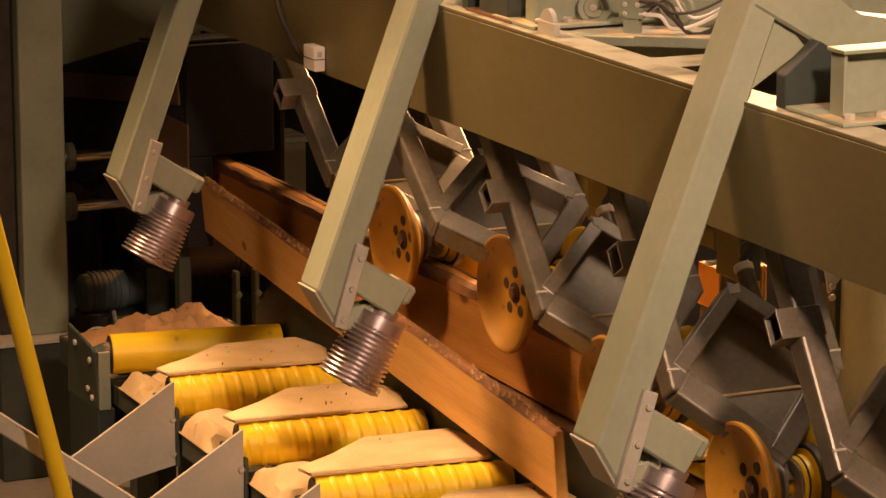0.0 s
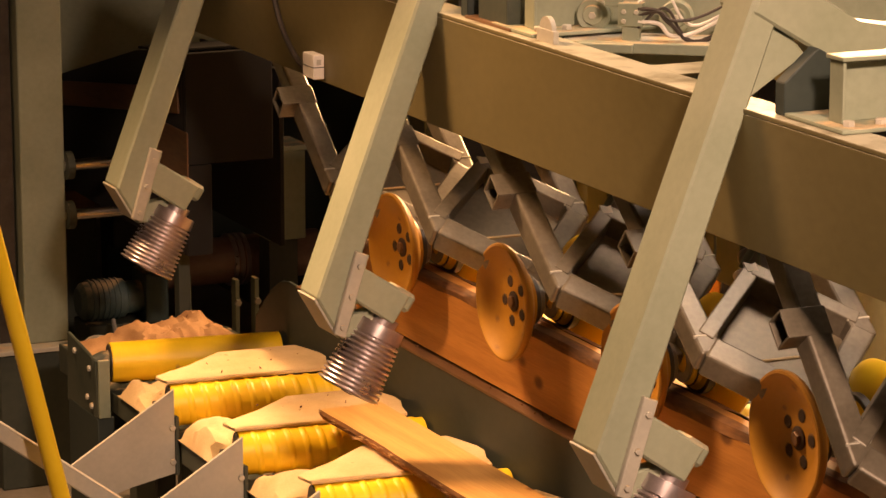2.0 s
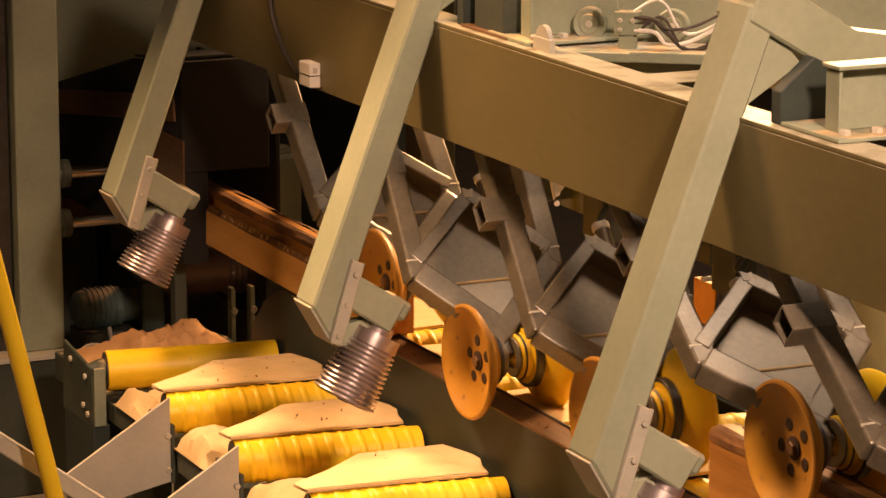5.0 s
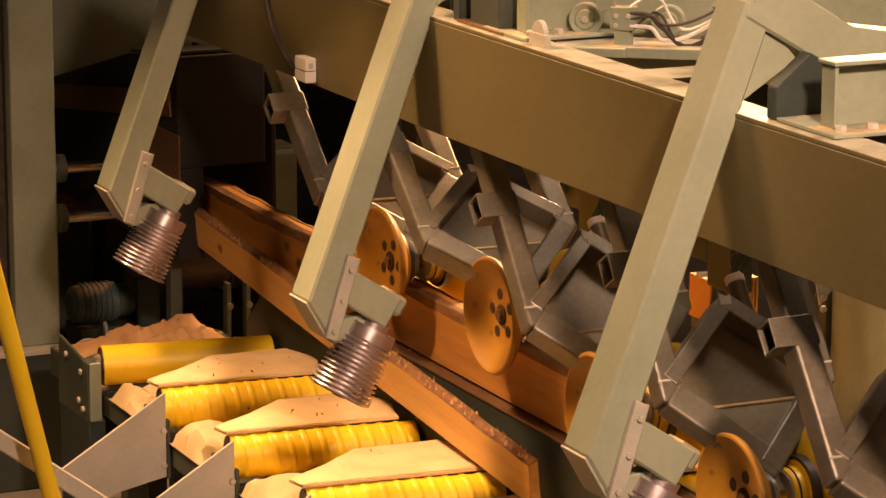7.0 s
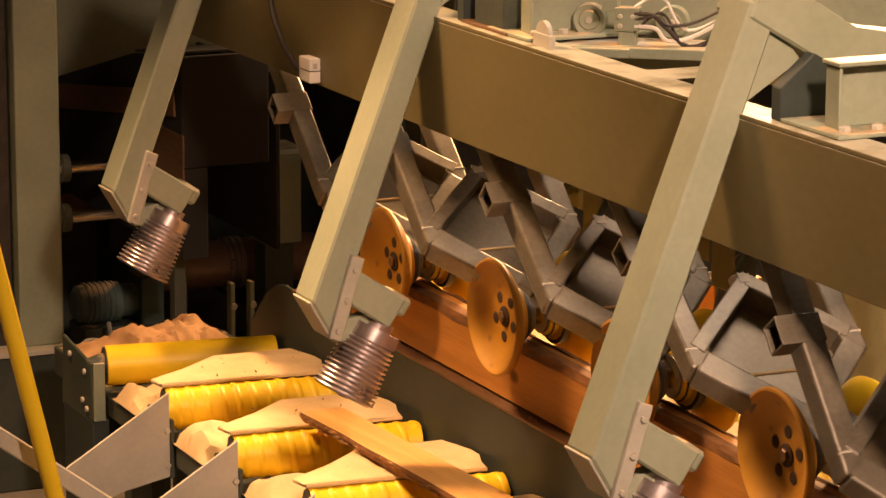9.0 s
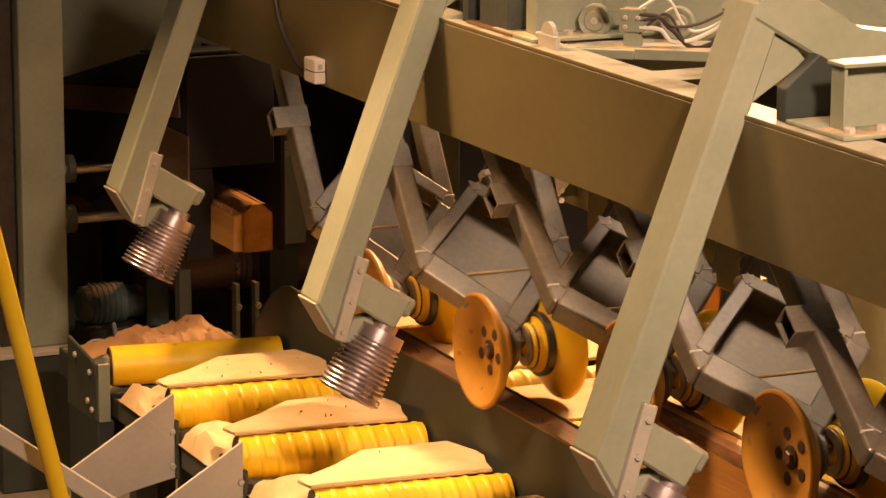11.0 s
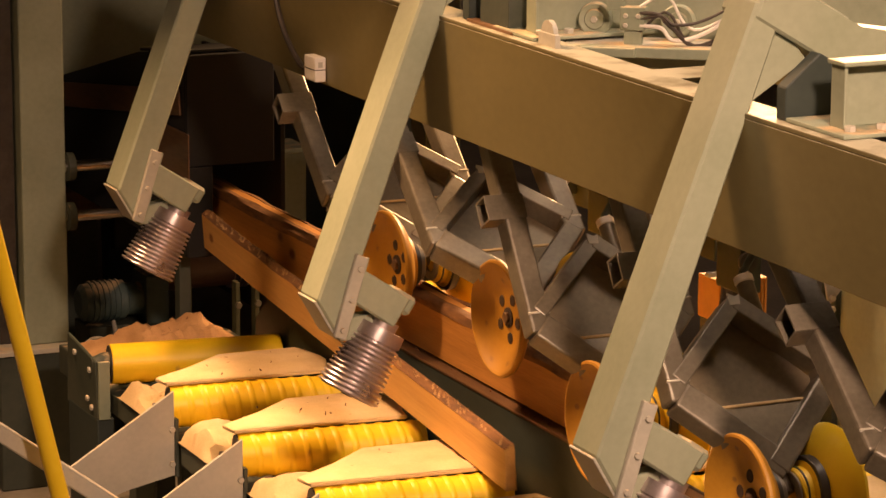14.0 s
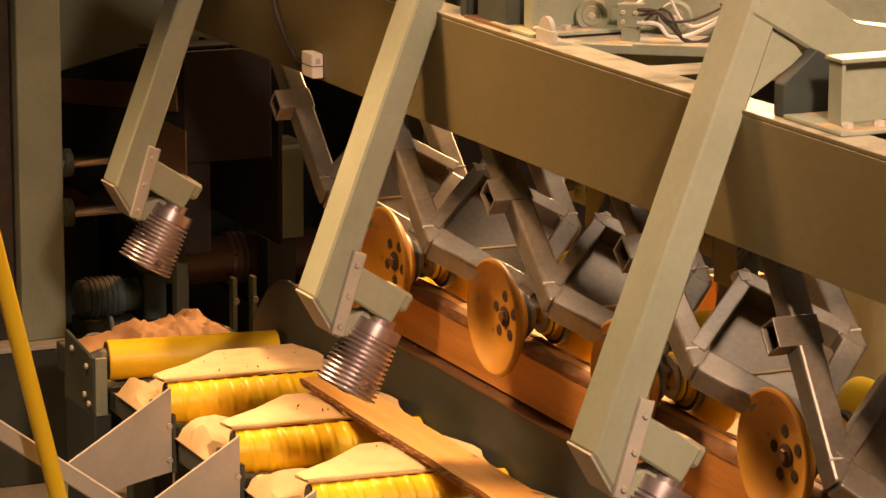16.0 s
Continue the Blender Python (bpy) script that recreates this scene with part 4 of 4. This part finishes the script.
def air_cylinder(y):
    """Slanting air cylinder with its spring, hung from the back girder above a press frame."""
    c = thing("air_cylinder", "grey air cylinder with a pale head and a coil spring", "air cylinder", at=pose(0, y, 0), group="air cylinders")
    p, q = Vector((0.12, 0.0, 1.766)), Vector((0.12, -0.082, 1.663))
    way = (q - p).normalized()
    body = part("body", rod(bm_new(), p, q, 0.027, 24), WORN, c, "", True)
    part("head", rod(bm_new(), p - way * 0.022, p + way * 0.004, 0.030, 24), WHITE, body, "pale cylinder head")
    part("port", rod(bm_new(), p - way * 0.034 + Vector((0.012, 0, 0)), p - way * 0.02 + Vector((0.012, 0, 0)), 0.012, 12), WHITE, body, "pale air fitting")
    part("piston_rod", rod(bm_new(), q - way * 0.01, q + way * 0.16, 0.010, 14), CHROME, c, "", True)
    m, _ = axis(q, q + way)
    pts = [m @ Vector((0.021 * math.cos(a * 0.9), 0.021 * math.sin(a * 0.9), 0.004 + 0.0022 * a)) for a in range(64)]
    part("coil_spring", hose(bm_new(), pts, 0.0042, 6, 2), WHITE, c, "pale coil spring")
    part("hanger_rod", rod(bm_new(), p - way * 0.03, (0.50, 0.10, 2.29), 0.012, 12), DARK, c)


def tie_bracket(y):
    b = thing("tie_bracket", "pale triangular bolted bracket beside a press leg", "bracket", at=pose(0, y, 0), group="tie brackets")
    part("plate", slab(bm_new(), [(0.30, 0, 1.80), (0.395, 0, 1.79), (0.32, 0, 1.71)], 0.008, 0.001), WHITE, b)
    part("stem", box(bm_new(), (0.31, 0.009, 1.74), (0.335, 0.02, 2.28), 0.002), DARK, b)
    part("arm", box(bm_new(), (0.31, 0.021, 2.20), (0.50, 0.04, 2.28), 0.002), DARK, b)
    for z in (1.735, 1.70):
        bolt(b, (0.327, -0.012, z), (0, -1, 0), 0.011, WHITE)


def behind_units():
    p = thing("side_panel", "olive steel side panel behind the press rollers", "panel")
    part("sheet", box(bm_new(), (0.80, -5.8, 0.0), (0.83, -1.36, 2.0), 0.004), PAINT, p)
    part("post", box(bm_new(), (0.78, -1.36, 0.0), (0.88, -1.28, 2.2), 0.006), DARK, p)
    q = thing("slat_crate", "orange slatted crate behind the rollers", "crate")
    for i in range(14):
        part("slat", box(bm_new(), (0.70 + i * 0.013, -0.76, 1.33), (0.708 + i * 0.013, -0.75, 1.47), 0.001), LATTICE, q)
    part("body", box(bm_new(), (0.695, -0.749, 1.32), (0.885, -0.6, 1.47), 0.004), LATTICE, q)
    part("stand", box(bm_new(), (0.70, -0.74, 0.0), (0.88, -0.61, 1.32), 0.004), DARK, q)
    r = thing("cable_bundle", "dark hanging cable bundle", "cables")
    for i in range(7):
        x = 0.665 + i * 0.013
        part("cable", hose(bm_new(), [(x - 0.10, -0.80, 2.28), (x, -0.80, 1.75), (x + 0.008, -0.81 - 0.004 * i, 1.5), (x - 0.005, -0.82, 1.40), (x - 0.04 + 0.008 * i, -0.83, 1.31), (x - 0.09, -0.80, 1.28)], 0.006 + 0.001 * (i % 3)), RUBBER, r)
    for k in range(1, 5):
        air_cylinder(UNIT_Y[k] + 0.778)
        tie_bracket(UNIT_Y[k] + 0.629)
    for i in range(2):
        y = -0.05 - 0.915 * i
        h = thing("hanger_bracket", "grey-green hanging bracket with bolts under the girder", "bracket", group="hanger brackets")
        part("plate", box(bm_new(), (0.50, y - 0.09, 1.62), (0.515, y + 0.09, 2.28), 0.003), DARK, h)
        part("fin", box(bm_new(), (0.38, y, 1.66), (0.5, y + 0.012, 2.28), 0.003), DARK, h)
        if i == 1:
            part("angle", box(bm_new(), (0.49, -1.122, 1.585), (0.499, -1.10, 2.2), 0.002), WHITE, h, "pale angle strip")
            part("angle_foot", box(bm_new(), (0.44, -1.122, 1.585), (0.489, -1.10, 1.60), 0.002), WHITE, h, "pale angle strip")
        bolt(h, (0.498, y + 0.03, 1.70), (-1, 0, 0), 0.02)
        v = thing("valve_unit", "dark valve block with a round gauge", "valve", group="valve units")
        part("block", box(bm_new(), (0.42, y - 0.40, 1.58), (0.50, y - 0.24, 1.80), 0.008), DARK, v)
        part("gauge", lathe(bm_new(), [(0, 0), (0, 0.03), (0.01, 0.034), (0.02, 0.034), (0.02, 0)], Matrix.Translation((0.44, y - 0.40, 1.69)) @ Matrix.Rotation(radians(90), 4, "X"), 20), BLACK, v, "", True)
        part("hanger", box(bm_new(), (0.44, y - 0.36, 1.80), (0.50, y - 0.28, 2.28), 0.003), DARK, v)


hall()
girder()
ARM = presser_arm()
ARM.matrix_basis = GIRDER_LINE @ pose(0, -0.399, 0)
for dy in (-2.44, 1.66):
    copy_thing(ARM, pose(-0.191, -0.418 + 0.958 * dy, 0.164))
UNITS = []
for k in range(5):
    UNITS.append(press_unit())
conveyors()
column()
handrails()
saw_corner()
dust_heaps()
crumbs()
girder_top()
behind_units()
CANTS = [cant(1, 0.265, 0.12), cant(2, 0.215, 0.115, CANT - 0.14), cant(3, 0.195, 0.12, CANT - 0.11)]
BOARDS = [board(1, 0.23), board(2, 0.155), board(3, 0.155)]

# ---- what moves ----
# front end of each cant: seconds, y
LEADS = [
    [(0.0, -1.58), (1.0, -2.50), (2.6, -3.95), (3.8, -5.06), (9.2, -10.0), (12.5, -13.0), (16.0, -13.0)],
    [(0.0, 5.6), (2.2, 2.9), (3.4, 1.60), (3.8, 1.20), (5.0, 0.15), (6.4, -0.98), (8.2, -2.64), (9.2, -3.56), (12.0, -6.2), (16.0, -8.9)],
    [(0.0, 9.8), (8.6, 5.6), (9.6, 3.8), (11.3, 1.28), (12.5, 0.08), (13.5, -0.85), (15.3, -2.55), (16.0, -3.20)],
]


def at_time(rows, t):
    for (a, u), (b, v) in zip(rows, rows[1:]):
        if a <= t <= b:
            return u + (v - u) * (t - a) / (b - a)
    return rows[-1][1]


def lift(k, t):
    """How far unit k hangs below the timber's top, in degrees: 0 on the tallest timber, 18.5 hanging free."""
    y = UNIT_Y[k]
    low = 18.5
    out = low
    for rows, base in zip(LEADS, (0.0, 3.1, 4.5)):
        lead = at_time(rows, t)
        rear = lead + CANT
        if lead - 0.02 < y < rear + 0.02:
            out = base - 3.6 * math.exp(-max(0, y - lead) / 0.28)
        elif 0 <= lead - y < 0.34:
            out = min(out, low * ((lead - y - 0.0) / 0.34) ** 0.8)
        elif 0 <= y - rear < 0.50:
            out = min(out, low * min(1, ((y - rear) / 0.50) ** 1.0))
    return out


def lean(x, y, z, pitch, roll, yaw):
    return pose(x, y, z, 0, 0, yaw) @ pose(0, 0, 0, pitch) @ pose(0, 0, 0, 0, roll)


def motions():
    # the rollers meet the rounded ends of the later two cants a little early
    for ob, rows, late in zip(CANTS, LEADS, (0.02, 0.14, 0.11)):
        walk(ob, [(t, pose(-0.08, y + late, 1.138)) for t, y in rows])
    for k, (u, r) in enumerate(UNITS):
        rows, spin, turn = [], [], 0.0
        for i in range(161):
            t = i / 10
            a = lift(k, t)
            rows.append((t, pose(WAIST, UNIT_Y[k] + PIVOT.y, ROLL_Z + PIVOT.z, a)))
            c = -PIVOT
            spin.append((t, pose(c.x, c.y, c.z, turn)))
            turn += 42 if a < 6 else 9
        walk(u, rows)
        walk(r, spin)
    for i, ob in enumerate(ROLLERS):
        x, y, z = ob.location
        walk(ob, [(j / 15, pose(x, y, z, 0, 0, SKEW) @ pose(0, 0, 0, 50 * j + 37 * i)) for j in range(241)])
    # boards: leaning off the cut, falling flat, then carried away on the rollers
    b1, b2, b3 = BOARDS
    def flat(t, x, y, yaw=0):
        return t, lean(x, y, 0.970, 0, -180, yaw)

    walk(b1, [(0.0, lean(-0.10, 2.28, 1.14, 2.9, -96, -1.7)), (0.3, lean(-0.11, 2.03, 1.13, 2.8, -100, -1.9)), (0.45, lean(-0.16, 1.92, 1.06, 1.6, -132, -1.0)),
              (0.6, lean(-0.24, 1.70, 1.0, 0.4, -168, 0.5)), flat(0.8, -0.29, 1.45, 1.2), flat(1.0, -0.30, 1.20, 1.4), flat(1.4, -0.29, 0.69, 1.25), flat(2.0, -0.27, -0.066, 1.0),
              flat(2.4, -0.265, -0.57, 1.0), flat(2.8, -0.26, -1.08, 1.0), flat(4.0, -0.25, -2.6, 0.9), flat(9.0, -0.19, -8.5), flat(12.0, -0.19, -12.0), flat(16.0, -0.19, -12.6)])
    walk(b2, [(0.0, lean(-0.084, 9.4, 1.14, 0, -90, 0)), (2.2, lean(-0.084, 6.7, 1.14, 0, -90, 0)), (3.6, lean(-0.084, 5.2, 1.14, 0, -90, 0)), (5.2, lean(-0.084, 3.9, 1.14, 0.2, -90, 0)),
              (5.8, lean(-0.095, 3.46, 1.14, 1.8, -92, -1.0)), (6.3, lean(-0.096, 2.99, 1.14, 3.2, -93, -1.6)), (7.0, lean(-0.092, 2.49, 1.14, 3.5, -96, -1.2)), (7.4, lean(-0.11, 2.20, 1.12, 2.6, -104, -1.9)),
              (7.6, lean(-0.20, 1.98, 1.04, 1.2, -146, -0.8)), (7.8, lean(-0.33, 1.70, 0.985, 0.2, -174, 1.2)), flat(8.0, -0.378, 1.42, 1.9), flat(8.2, -0.388, 1.12, 2.3),
              flat(8.5, -0.398, 0.66, 2.8), flat(9.0, -0.387, -0.03, 3.7), flat(9.2, -0.383, -0.31, 3.9), flat(10.4, -0.36, -1.95, 3.6), flat(16.0, -0.30, -7.9)])
    walk(b3, [(0.0, lean(-0.084, 13.6, 1.14, 0, -90, 0)), (8.6, lean(-0.084, 9.4, 1.14, 0, -90, 0)), (9.6, lean(-0.084, 7.6, 1.14, 0, -90, 0)), (11.3, lean(-0.084, 5.1, 1.14, 0, -90, 0)),
              (12.5, lean(-0.084, 3.9, 1.14, 0.2, -90, 0)), (13.0, lean(-0.095, 3.48, 1.14, 1.8, -92, -1.0)), (13.5, lean(-0.09, 3.04, 1.14, 2.7, -96, -1.2)), (14.0, lean(-0.095, 2.68, 1.14, 3.6, -95, -1.5)),
              (14.4, lean(-0.10, 2.27, 1.14, 3.0, -101, -1.8)), (14.6, lean(-0.11, 2.04, 1.13, 2.2, -118, -1.5)), (14.8, lean(-0.165, 1.70, 1.07, 0.7, -160, 0.2)),
              (15.0, lean(-0.185, 1.49, 1.05, 0.1, -188, 0.6)), (15.2, lean(-0.245, 1.30, 0.985, -0.4, -178, 0.4)), flat(15.5, -0.242, 0.98), flat(16.0, -0.242, 0.34)])


motions()
